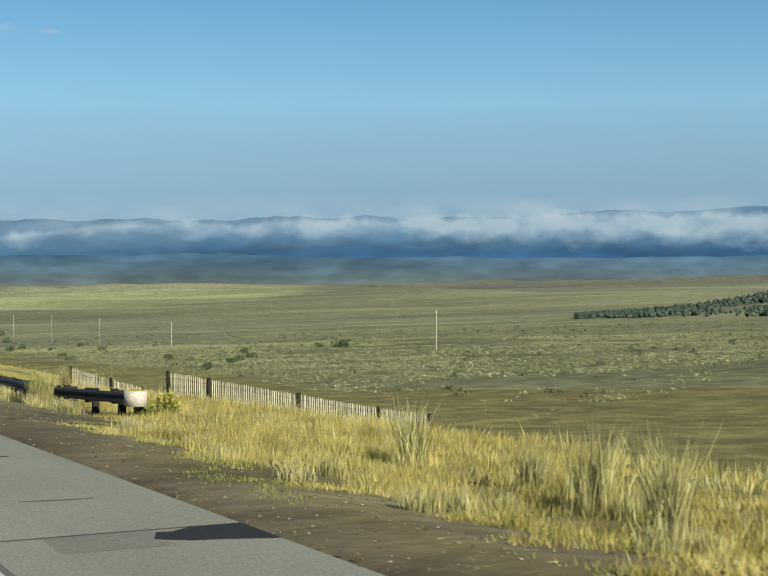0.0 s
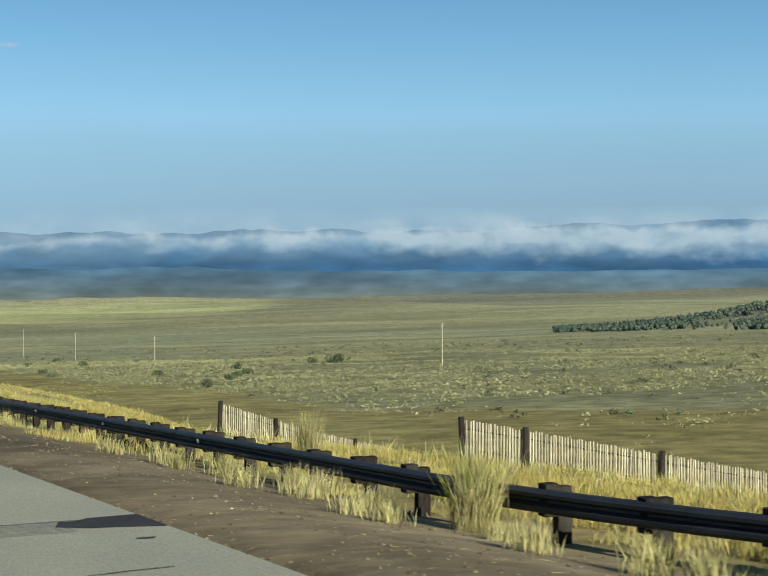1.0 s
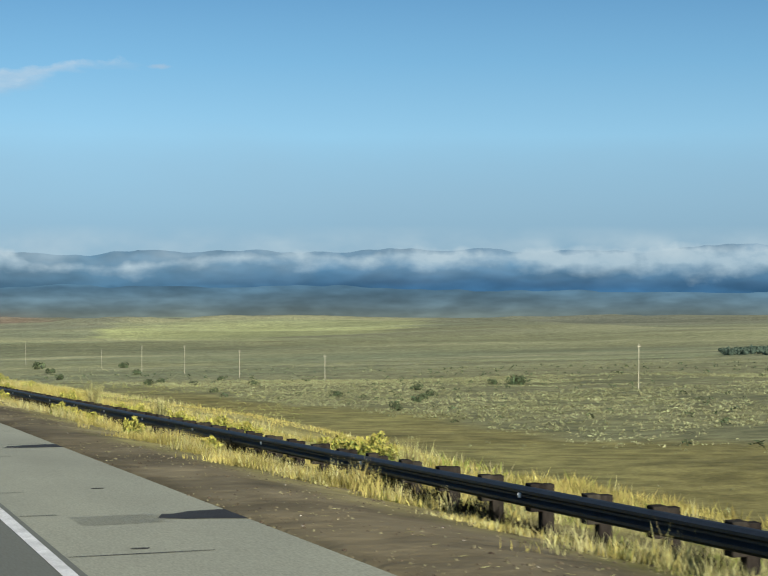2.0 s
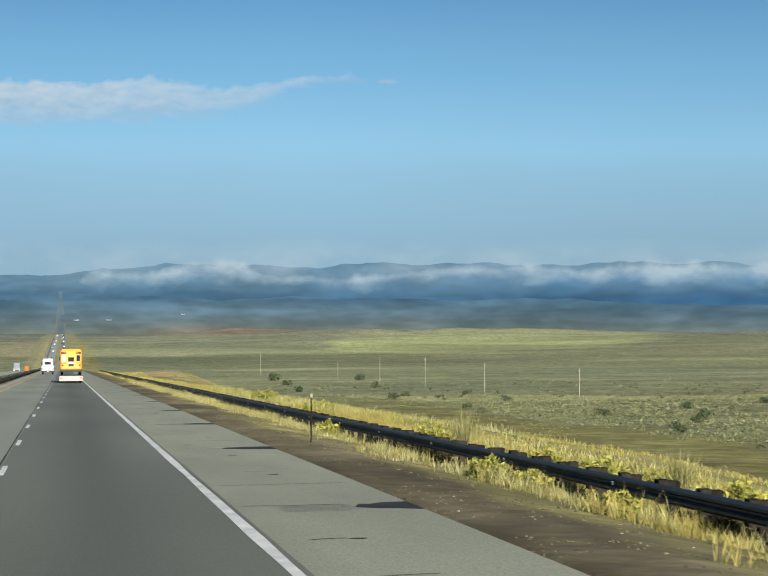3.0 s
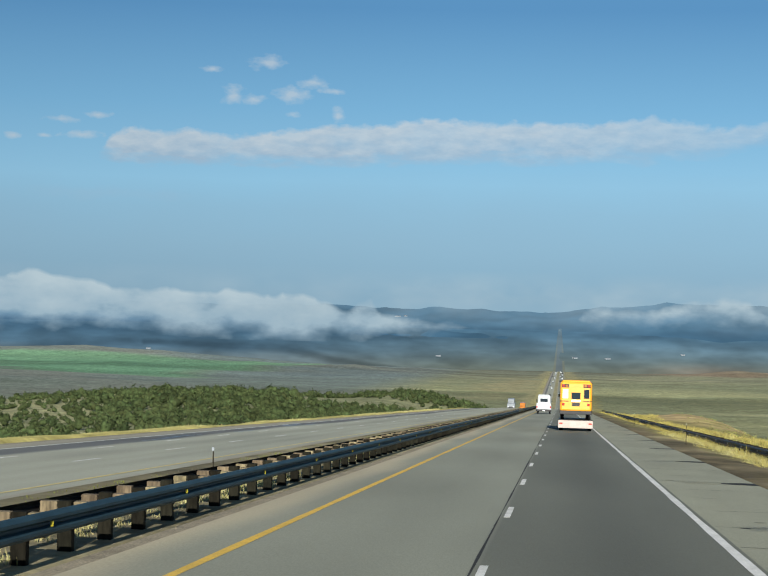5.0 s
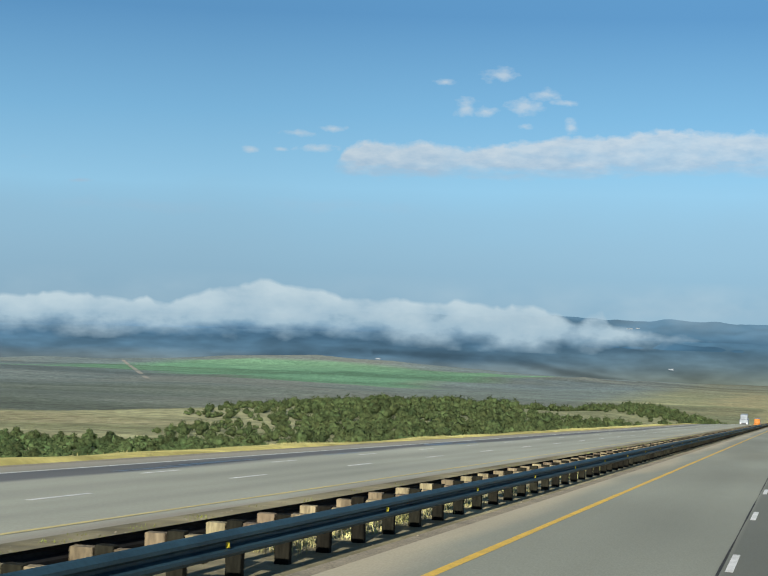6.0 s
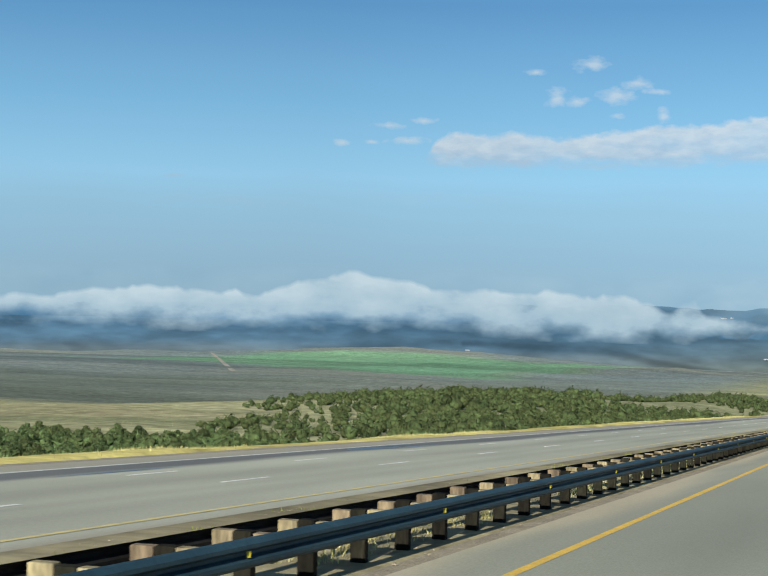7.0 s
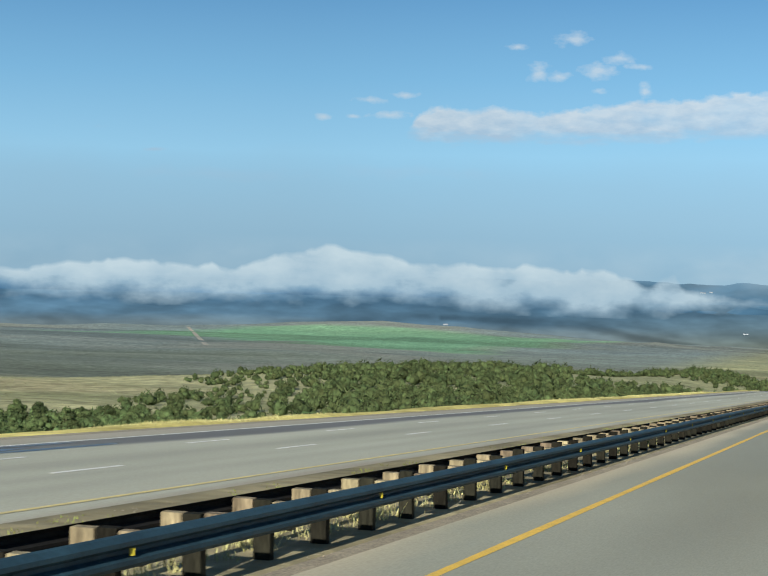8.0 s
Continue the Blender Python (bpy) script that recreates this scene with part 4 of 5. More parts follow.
for x0, y0, long, wide in ((-21.4, 288.0, 7.0, 1.3), (-20.6, 291.5, 8.5, 0.5), (-22.1, 293.5, 5.0, 0.4), (-20.3, 240.0, 9.0, 0.35), (-20.8, 247.0, 11.0, 0.5), (-20.2, 262.0, 8.0, 0.3)):
    ring_pts = []
    for i in range(14):
        a = i / 14 * 2 * math.pi
        ring_pts.append((x0 + wide / 2 * math.cos(a) * rng_tar.uniform(0.6, 1.2), y0 + long / 2 * math.sin(a) * rng_tar.uniform(0.8, 1.1)))
    v = [(x, y, float(road_z(y)) + cant(x) - 0.006) for x, y in ring_pts]
    hang("tar_patch", mesh_of("tar_patch", v, [tuple(range(14))], M["tar"]), road_c, "glossy dark tar patch")

# gravel lip beside the paving, and the median bed
strip("pavement_median_edge", -6.5, -6.05, -0.02, "gravel", "sandy gravel strip beside the median barrier", cross=3)
strip("pavement_far_edge", -26.3, -24.9, -0.04, "gravel", "gravel verge of the opposite carriageway", cross=3)


# ---- guardrails ----
def w_beam(name, x, face, y0, y1, top, material, parent, step=3.81):
    """Corrugated steel beam along the road; face is +1 where the waves bulge to +x."""
    prof = [(0.0, 0.0), (0.03, -0.012), (0.083, -0.055), (0.083, -0.095), (0.0, -0.14), (0.0, -0.172), (0.083, -0.217), (0.083, -0.257), (0.03, -0.3), (0.0, -0.312)]
    back = [(d - 0.006, z) for d, z in prof[::-1]]
    loop = prof + back
    ys = np.arange(y0, y1 + 0.01, step)
    v, f = [], []
    w = len(loop)
    for j, y in enumerate(ys):
        z = float(road_z(y)) + top
        for d, dz in loop:
            v.append(((x(y) if callable(x) else x) + face * d, y, z + dz))
    for j in range(len(ys) - 1):
        for i in range(w):
            a, b = j * w + i, j * w + (i + 1) % w
            f.append((a, b, b + w, a + w))
    return hang(name, mesh_of(name, v, f, M[material]), parent)


def piece_mesh(name, dx, dy, z0, z1, material, bevel=0.008):
    bm = boxed(-dx / 2, dx / 2, -dy / 2, dy / 2, z0, z1)
    bmesh.ops.bevel(bm, geom=bm.edges[:], offset=bevel, segments=1, affect="EDGES")
    me = bpy.data.meshes.new(name)
    bm.to_mesh(me)
    bm.free()
    me.materials.append(M[material])
    return me


TOP = 0.69
SP = 1.905
rail_r = tagged(base_at("guardrail", pose(0, 0, 0)), "dark weathered steel guardrail on wooden posts in dry grass", "guardrail")
RX, RY0, RTOP = 10.2, 44.6, 0.09


def rail_x(y):
    return RX + 1.0 * min(1.0, max(0.0, (53.0 - y) / 8.4)) ** 2

w_beam("beam", rail_x, -1, RY0 + 0.3, RY0 + 0.3 + 1.905 * 280, RTOP, "steel_dark", rail_r, 1.905)
post_m, block_m = piece_mesh("post", 0.2, 0.16, -1.7, 0.11, "wood_dark"), piece_mesh("block", 0.2, 0.2, -0.28, 0.135, "wood_dark")
refl_m = piece_mesh("reflector", 0.012, 0.05, 0.02, 0.09, "reflector", 0.003)
for k in range(281):
    y = RY0 + 1.2 + SP * k
    z = float(road_z(y))
    hang("post", post_m, rail_r).matrix_world = pose(rail_x(y) + 0.31 + rng.uniform(-0.01, 0.01), y, z + rng.uniform(-0.03, 0.02), 0, rng.uniform(-1.5, 1.5), rng.uniform(-2, 2))
    hang("block", block_m, rail_r).matrix_world = pose(rail_x(y) + 0.108, y, z + rng.uniform(-0.02, 0.02), 0, 0, rng.uniform(-2, 2))
    if k % 4 == 1 and k > 6:
        hang("reflector", refl_m, rail_r, "small white reflector tab").matrix_world = pose(rail_x(y) - 0.09, y + 0.1, z + RTOP - 0.2, 0, 0, 40)


def end_shoe(parent):
    """Rolled nose that closes the guardrail's end."""
    v, f = [], []
    n = 16
    cx, cy, z0 = rail_x(RY0) + 0.22, RY0 + 0.35, float(road_z(RY0))
    for i in range(n + 1):
        a = math.pi * (1.0 + 1.1 * i / n)
        for z in (RTOP + 0.03, RTOP - 0.4):
            for r in (1.0, 0.96):
                v.append((cx + 0.33 * r * math.cos(a), cy + 0.45 * r * math.sin(a), z0 + z))
    for i in range(n):
        a, b = i * 4, i * 4 + 4
        f += [(a, b, b + 2, a + 2), (a + 1, a + 3, b + 3, b + 1), (a, a + 1, b + 1, b), (a + 2, b + 2, b + 3, a + 3)]
    return hang("end_nose", mesh_of("end_nose", v, f, M["shoe_paint"], True), parent, "cream painted rounded end terminal")


end_shoe(rail_r)

rail_l = tagged(base_at("median_barrier", pose(0, 0, 0)), "double-sided steel guardrail on wooden posts between the carriageways", "guardrail")
LX, LY0, LY1 = -6.42, 62.0, 600.0
n_beam = int((LY1 - LY0) / 3.81)
w_beam("beam", LX, 1, LY0, LY0 + n_beam * 3.81, TOP, "steel", rail_l)
# far beam gets the blackened steel because its inner side lies in shade
w_beam("beam", LX - 0.72, -1, LY0, LY0 + n_beam * 3.81, TOP, "steel_shaded", rail_l)
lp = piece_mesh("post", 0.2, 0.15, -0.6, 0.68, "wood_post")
lb = piece_mesh("block", 0.24, 0.14, 0.36, 0.665, "wood_old")
ry = piece_mesh("reflector", 0.012, 0.05, 0.02, 0.09, "reflector_yellow", 0.003)
for k in range(int((LY1 - LY0) / 1.925) - 1):
    y = LY0 + 0.85 + 1.925 * k
    z = float(road_z(y))
    hang("post", lp, rail_l).matrix_world = pose(LX - 0.36, y, z + rng.uniform(-0.02, 0.03), 0, rng.uniform(-1.5, 1.5), rng.uniform(-2, 2))
    hang("block", lb, rail_l).matrix_world = pose(LX - 0.125, y + rng.uniform(-0.01, 0.01), z + rng.uniform(-0.01, 0.02), 0, 0, rng.uniform(-2, 2))
    hang("block", lb, rail_l).matrix_world = pose(LX - 0.595, y + rng.uniform(-0.01, 0.01), z + rng.uniform(-0.01, 0.02), 0, 0, rng.uniform(-2, 2))
for k in range(-20, 40):
    y = 266.5 + 7.35 * k
    hang("reflector", ry, rail_l, "yellow reflector tab").matrix_world = pose(LX + 0.06, y, float(road_z(y)) + TOP - 0.21, 0, 0, -35)


# ---- snow fences ----
def snow_fence(x0, x1, y, ydrift, seed, gap_posts):
    r = random.Random(seed)
    z0 = on_land(x0, y)
    fence = tagged(base_at("snow_fence", pose(x0, y, z0)), "weathered wooden slat snow fence on dark posts in dry grass", "fence", group="snow fences")

    def local(x):
        yy = y + ydrift * (x - x0)
        return x - x0, yy - y, on_land(x, yy) - z0

    slat_m = piece_mesh("slat", 0.036, 0.02, 0.04, 1.04, "wood_grey", 0.003)
    n = int((x1 - x0) / 0.086)
    for i in range(n):
        a, b, c = local(x0 + 0.08 + i * 0.086)
        hang("slat", slat_m, fence).matrix_local = pose(a, b, c + r.uniform(-0.03, 0.03), r.uniform(-1, 1), r.uniform(-1.3, 1.3), r.uniform(-8, 8))
    pm = bpy.data.meshes.new("post")
    bm = bmesh.new()
    rod(bm, (0, 0, -0.4), (0, 0, 1.12), 0.1, 0.085, 8)
    bm.to_mesh(pm)
    bm.free()
    pm.materials.append(M["wood_dark"])
    for x in gap_posts:
        a, b, c = local(x)
        hang("post", pm, fence).matrix_local = pose(a, b - 0.1, c, r.uniform(-3, 3), r.uniform(-3, 3), 0)
    for h in (0.3, 0.82):
        bm = bmesh.new()
        xs = np.linspace(x0, x1, 12)
        for u, w in zip(xs[:-1], xs[1:]):
            p, q = Vector(local(u)), Vector(local(w))
            rod(bm, p + Vector((0, 0.03, h)), q + Vector((0, 0.03, h)), 0.02 if h > 0.5 else 0.012, sides=5)
        part("wire_rail", bm, "wood_dark", fence)
    return fence


snow_fence(18.7, 31.0, 68.4, 0.0, 3, (18.7, 20.5, 24.6, 28.45, 31.0))
snow_fence(18.1, 27.0, 86.0, 0.3, 4, (18.1, 20.5, 24.0, 27.0))


# ---- markers and poles ----
def delineator(x, y, height, label, patch_material):
    ob = tagged(base_at("delineator_post", pose(x, y, on_land(x, y))), label, "marker post", group="roadside markers")
    bm = bmesh.new()
    box(bm, -0.012, 0.012, -0.03, 0.03, -0.3, height)
    box(bm, -0.02, 0.012, 0.018, 0.03, -0.3, height)
    part("post", bm, "wood_dark", ob)
    part("reflector", boxed(-0.035, 0.035, -0.045, -0.03, height - 0.1, height, bevel=0.01), patch_material, ob)
    return ob


delineator(6.95, 140.5, 1.35, "thin dark metal delineator post with a dull tan reflector", "wood_grey")
delineator(6.9, 318.0, 1.3, "thin delineator post with a pale green panel", "marker_green")
delineator(6.9, 252.0, 1.2, "thin dark metal delineator post with a dull tan reflector", "wood_grey")
delineator(-9.2, 201.0, 0.75, "thin dark metal delineator post in the median", "roof_metal")
for x, y in ((44.0, 112.0), (40.0, 128.0), (58.0, 105.0), (33.0, 98.0), (52.0, 190.0)):
    st = tagged(base_at("stake", pose(x, y, on_land(x, y))), "pale wooden survey stake in the bare ground", "stake", group="stakes")
    part("stick", boxed(-0.03, 0.03, -0.02, 0.02, -0.2, 0.95, bevel=0.004), "pole_wood", st)


def power_pole(x, y, h):
    ob = tagged(base_at("power_pole", pose(x, y, on_land(x, y))), "weathered pale wooden power pole on the plain", "power pole", group="power poles")
    part("pole", rod(bmesh.new(), (0, 0, -1), (0, 0, h), 0.12, 0.08, 10), "pole_wood", ob)
    part("crossarm", boxed(-0.5, 0.5, -0.05, 0.05, h - 0.9, h - 0.8, bevel=0.02), "pole_wood", ob)
    for dx in (-0.45, 0.45):
        bm = bmesh.new()
        rod(bm, (dx, 0, h - 0.72), (dx, 0, h - 0.45), 0.05, 0.03, 8)
        part("insulator", bm, "stone", ob)
    return ob


for x, y, h in ((210, 461, 12.5), (166, 609, 9.5), (168, 740, 12), (168, 851, 14), (168, 964, 15), (172, 1126, 13), (172, 1544, 20)):
    power_pole(x, y, h)


# ---- vehicles ----
def wheel(parent, x, y, r, w):
    hub = part("wheel", rod(bmesh.new(), (x - w / 2, y, r), (x + w / 2, y, r), r, r, 20), "rubber", parent)
    part("rim", rod(bmesh.new(), (x - w / 2 - 0.01, y, r), (x + w / 2 + 0.01, y, r), r * 0.55, r * 0.55, 14), "white_body", hub)


def panel(parent, name, x0, x1, y, z0, z1, material, label="", thick=0.02, bevel=0.01):
    return part(name, boxed(x0, x1, y - thick, y + 0.005, z0, z1, bevel=bevel), material, parent, label)


def school_bus(x, y, lift):
    ob = tagged(base_at("school_bus", pose(x, y, float(road_z(y)) + lift, tilt)), "yellow school bus seen from behind, carried on a low trailer", "bus")
    bm = boxed(-1.2, 1.2, 0, 10.4, 0.62, 2.86, bevel=0.16)
    part("body", bm, "bus_yellow", ob)
    part("roof", boxed(-1.05, 1.05, 0.1, 10.2, 2.8, 2.98, bevel=0.08), "bus_yellow", ob)
    part("bumper", boxed(-1.22, 1.22, -0.14, 0.08, 0.4, 0.68, bevel=0.03), "black_trim", ob, "black steel rear bumper")
    door = panel(ob, "emergency_door", -0.45, 0.45, -0.006, 0.75, 2.45, "bus_yellow")
    panel(door, "window", -0.34, 0.34, -0.03, 1.55, 2.05, "glass")
    panel(door, "sign_plate", -0.3, 0.3, -0.03, 1.02, 1.3, "black_trim")
    panel(door, "white_plate", -0.34, 0.34, -0.03, 1.34, 1.5, "reflector")
    panel(ob, "rear_window", 0.6, 1.0, -0.01, 1.6, 2.28, "glass")
    # left window is a white panel: its sun reflection is painted on
    panel(ob, "rear_window", -1.0, -0.6, -0.01, 1.6, 2.28, "reflector", "window coloured white to imitate its sun glint")
    for s in (-1, 1):
        frame_piece = panel(ob, "lamp_panel", s * 0.82 - 0.28, s * 0.82 + 0.28, -0.012, 2.42, 2.68, "black_trim")
        panel(frame_piece, "lamp", s * 0.95 - 0.09, s * 0.95 + 0.09, -0.035, 2.46, 2.64, "red_lens")
        panel(frame_piece, "lamp", s * 0.7 - 0.09, s * 0.7 + 0.09, -0.035, 2.46, 2.64, "amber_lens")
        panel(ob, "tail_lamp", s * 0.95 - 0.1, s * 0.95 + 0.1, -0.02, 1.05, 1.24, "red_lens")
        panel(ob, "rub_rail", s * 0.86 - 0.32, s * 0.86 + 0.32, -0.015, 1.36, 1.42, "black_trim")
        part("mirror", boxed(s * 1.28 - 0.05, s * 1.28 + 0.05, 9.6, 9.8, 1.7, 2.1, bevel=0.02), "black_trim", ob)
        for wy in (2.6, 8.6):
            wheel(ob, s * 1.02, wy, 0.48, 0.28)
    return ob


def low_trailer(x, y):
    ob = tagged(base_at("low_trailer", pose(x, y, float(road_z(y)), tilt)), "low flatbed trailer with a dusty white tail board", "trailer")
    part("deck", boxed(-1.28, 1.28, 0.0, 14.5, 0.62, 0.84, bevel=0.02), "black_trim", ob)
    part("tail_board", boxed(-1.3, 1.3, -0.06, 0.02, 0.2, 0.78, bevel=0.03), "deck_white", ob, "dusty white tail board")
    for s in (-1, 1):
        panel(ob, "tail_lamp", s * 1.1 - 0.12, s * 1.1 + 0.12, -0.055, 0.5, 0.6, "red_lens")
        for wy in (1.2, 2.2):
            wheel(ob, s * 1.08, wy, 0.36, 0.26)
    return ob


BUS_X, BUS_Y = 0.98, 283.0
low_trailer(BUS_X, BUS_Y)
school_bus(BUS_X, BUS_Y + 0.5, 0.84)


def white_truck(x, y):
    ob = tagged(base_at("truck", pose(x, y, float(road_z(y)), tilt)), "white service truck with a dark rear window", "truck")
    part("chassis", boxed(-0.5, 0.5, 0.2, 6.8, 0.5, 0.75, bevel=0.03), "black_trim", ob)
    part("body", boxed(-1.22, 1.22, 0.0, 4.6, 0.72, 1.75, bevel=0.08), "white_body", ob)
    part("cab", boxed(-1.05, 1.05, 3.0, 6.6, 0.8, 3.05, bevel=0.18), "white_body", ob)
    part("rear_window", boxed(-0.62, 0.62, 2.96, 3.02, 1.95, 2.5, bevel=0.04), "glass", ob)
    part("light_bar", boxed(-0.9, 0.9, 3.4, 3.7, 3.02, 3.16, bevel=0.03), "white_body", ob)
    part("bumper", boxed(-1.24, 1.24, -0.16, 0.04, 0.42, 0.7, bevel=0.03), "black_trim", ob)
    panel(ob, "tailgate", -1.0, 1.0, -0.01, 0.85, 1.6, "white_body")
    panel(ob, "plate", -0.17, 0.17, -0.17, 0.48, 0.62, "reflector")
    for s in (-1, 1):
        panel(ob, "tail_lamp", s * 1.1 - 0.09, s * 1.1 + 0.09, -0.01, 0.95, 1.3, "red_lens")
        part("mirror", boxed(s * 1.25 - 0.07, s * 1.25 + 0.07, 5.8, 5.95, 1.9, 2.4, bevel=0.03), "black_trim", ob)
        for wy in (1.4, 5.6):
            wheel(ob, s * 0.98, wy, 0.48, 0.28)
    return ob


white_truck(-2.95, 428.0)


def small_vehicle(x, y, colour, label, name="car", tall=1.6, heading=0.0, long=4.6, wide=1.85):
    ob = tagged(base_at(name, pose(x, y, float(road_z(y)) - 0.01, tilt if y < 600 else 0, 0, heading)), label, name, group="traffic")
    part("body", boxed(-wide / 2, wide / 2, -long / 2, long / 2, 0.35, 0.35 + tall * 0.45, bevel=0.12), colour, ob)
    part("cabin", boxed(-wide * 0.42, wide * 0.42, -long * 0.36, long * 0.22, 0.3 + tall * 0.45, tall, bevel=0.16), "glass" if tall < 2 else colour, ob)
    part("grille", boxed(-wide * 0.35, wide * 0.35, -long / 2 - 0.03, -long / 2 + 0.02, 0.4, 0.75, bevel=0.02), "black_trim", ob)
    for s in (-1, 1):
        part("headlamp", boxed(s * wide * 0.36 - 0.13, s * wide * 0.36 + 0.13, -long / 2 - 0.04, -long / 2 + 0.03, 0.62, 0.82, bevel=0.03), "reflector", ob)
        for wy in (-long * 0.3, long * 0.3):
            wheel(ob, s * wide * 0.43, wy, 0.34, 0.24)
    return ob


small_vehicle(-15.0, 652, "roof_metal", "pale grey lorry coming up the opposite carriageway", "lorry", 3.0, 0, 8, 2.3)
small_vehicle(-13.2, 722, "amber_lens", "orange lorry coming up the opposite carriageway", "lorry", 3.1, 0, 8, 2.1)
for x, y, shade, heading in ((-2.9, 2350, "white", 180), (0.9, 2560, "silver", 180), (1.0, 2900, "white", 180), (-2.8, 3120, "dark", 180), (0.8, 3360, "white", 180), (-2.9, 3620, "silver", 180), (0.5, 3800, "white", 180), (1.0, 4080, "dark", 180), (-2.7, 4220, "white", 180),
                             (-15.0, 2260, "dark", 0), (-15.0, 2600, "white", 0), (-18.0, 2820, "silver", 0), (-15.2, 3050, "white", 0), (-14.0, 3400, "white", 0), (-18.2, 3560, "dark", 0), (-15.0, 3900, "silver", 0), (-14.6, 4140, "white", 0)):
    way = "down the highway" if heading else "up the opposite carriageway"
    colour = {"white": "white_body", "silver": "roof_metal", "dark": "black_trim"}[shade]
    small_vehicle(x, y, colour, f"{shade} van far {way}", "van", 2.9, heading, 7.5, 2.3)


# ---- plants ----
npr = np.random.default_rng(5)


def blades(px, py, height, spread, per, width, lean=0.35, seed_up=0.0):
    """Grass blades as slim bent triangles, a fan of them round every tuft."""
    n = len(px)
    x = np.repeat(px, per) + npr.normal(0, 1, n * per) * np.repeat(spread, per)
    y = np.repeat(py, per) + npr.normal(0, 1, n * per) * np.repeat(spread, per)
    h = np.repeat(height, per) * npr.uniform(0.55, 1.15, n * per)
    a = npr.uniform(0, 2 * np.pi, n * per)
    k = npr.uniform(0.1, 1.0, n * per) * lean * h
    z = land(x, y) - 0.03
    w = 1.25 * width * npr.uniform(0.6, 1.4, n * per)
    b = npr.uniform(0, 2 * np.pi, n * per)
    dx, dy = np.cos(b) * w, np.sin(b) * w
    mx, my = x + np.cos(a) * k * 0.25, y + np.sin(a) * k * 0.25
    p0 = np.column_stack([x, y, z])
    m0 = np.column_stack([mx - dx, my - dy, z + h * 0.42])
    m1 = np.column_stack([mx + dx, my + dy, z + h * 0.42])
    t = np.column_stack([x + np.cos(a) * k, y + np.sin(a) * k, z + h])
    v = np.concatenate([p0, m0, m1, t])
    N = n * per
    i = np.arange(N)
    tris = np.concatenate([np.column_stack([i, i + 2 * N, i + N]), np.column_stack([i + N, i + 2 * N, i + 3 * N])])
    return v, tris


def scatter(n, x0, x1, y0, y1, power=1.0):
    return x0 + (x1 - x0) * npr.random(n) ** power, npr.uniform(y0, y1, n)


def meadow(name, areas, material, label):
    vs, fs, o = [], [], 0
    for n, x0, x1, y0, y1, h0, h1, spread, per, width, clump in areas:
        x, y = scatter(n, x0, x1, y0, y1)
        keep = fbm(x, y, clump, 77) + 0.2 * npr.normal(0, 1, n) > np.where((y < 75) & (x < 20), -0.45, -0.1)
        keep &= (y > 90) | (x > 20) | (fbm(x, y, 1.1, 177, 2) + 0.25 * npr.normal(0, 1, n) > -0.3)
        line = verge_line(y)
        wide = np.where(y < 42, 3.6, 2.2)
        edge = (x > 0) & (x < line + wide)
        keep &= ~edge | (fbm(x, y, 1.3, 78, 3) + (x - line - 0.5) * 1.3 / wide + 0.12 * npr.normal(0, 1, n) > 0.1)
        x, y = x[keep], y[keep]
        h = npr.uniform(h0, h1, len(x)) * (1 + 0.4 * fbm(x, y, 5.0, 79)) * (1 + 0.45 * fbm(x, y, 0.9, 80, 2))
        line = verge_line(y)
        h = h * np.where((x > 0) & (y < 60), np.clip(0.45 + (x - line) * 0.3, 0.35, 1.0), 1.0)
        v, f = blades(x, y, np.maximum(h, 0.08), np.full(len(x), spread), per, width, 0.65)
        vs.append(v)
        fs.append(f + o)
        o += len(v)
    me = fast_mesh(name, np.concatenate(vs), np.concatenate(fs), M[material])
    return tagged(new(name, me), label, "grass", kind="stuff")


# columns: count, x range, y range, height range, tuft radius, blades, half width, patch size
meadow("dry_grass", [(20500, 7.4, 18, 6, 75, 0.14, 0.38, 0.16, 15, 0.005, 5), (3800, 8.2, 10.1, 66, 135, 0.12, 0.3, 0.16, 14, 0.006, 4), (7500, 18, 46, 15, 110, 0.2, 0.42, 0.16, 12, 0.008, 8), (5600, 10.4, 18, 72, 145, 0.15, 0.36, 0.14, 12, 0.007, 6), (3600, 7.4, 10.2, 78, 300, 0.12, 0.3, 0.13, 12, 0.006, 2.5), (3600, 10.4, 18, 145, 200, 0.15, 0.38, 0.14, 13, 0.007, 5), (7500, 16, 40, 135, 330, 0.14, 0.34, 0.25, 10, 0.016, 14), (2000, 16, 30, 90, 140, 0.14, 0.34, 0.2, 10, 0.01, 8),
                     (6000, 9.0, 18, 200, 560, 0.2, 0.45, 0.2, 9, 0.016, 7)], "grass_dry", "dry yellow grass on the roadside bank")
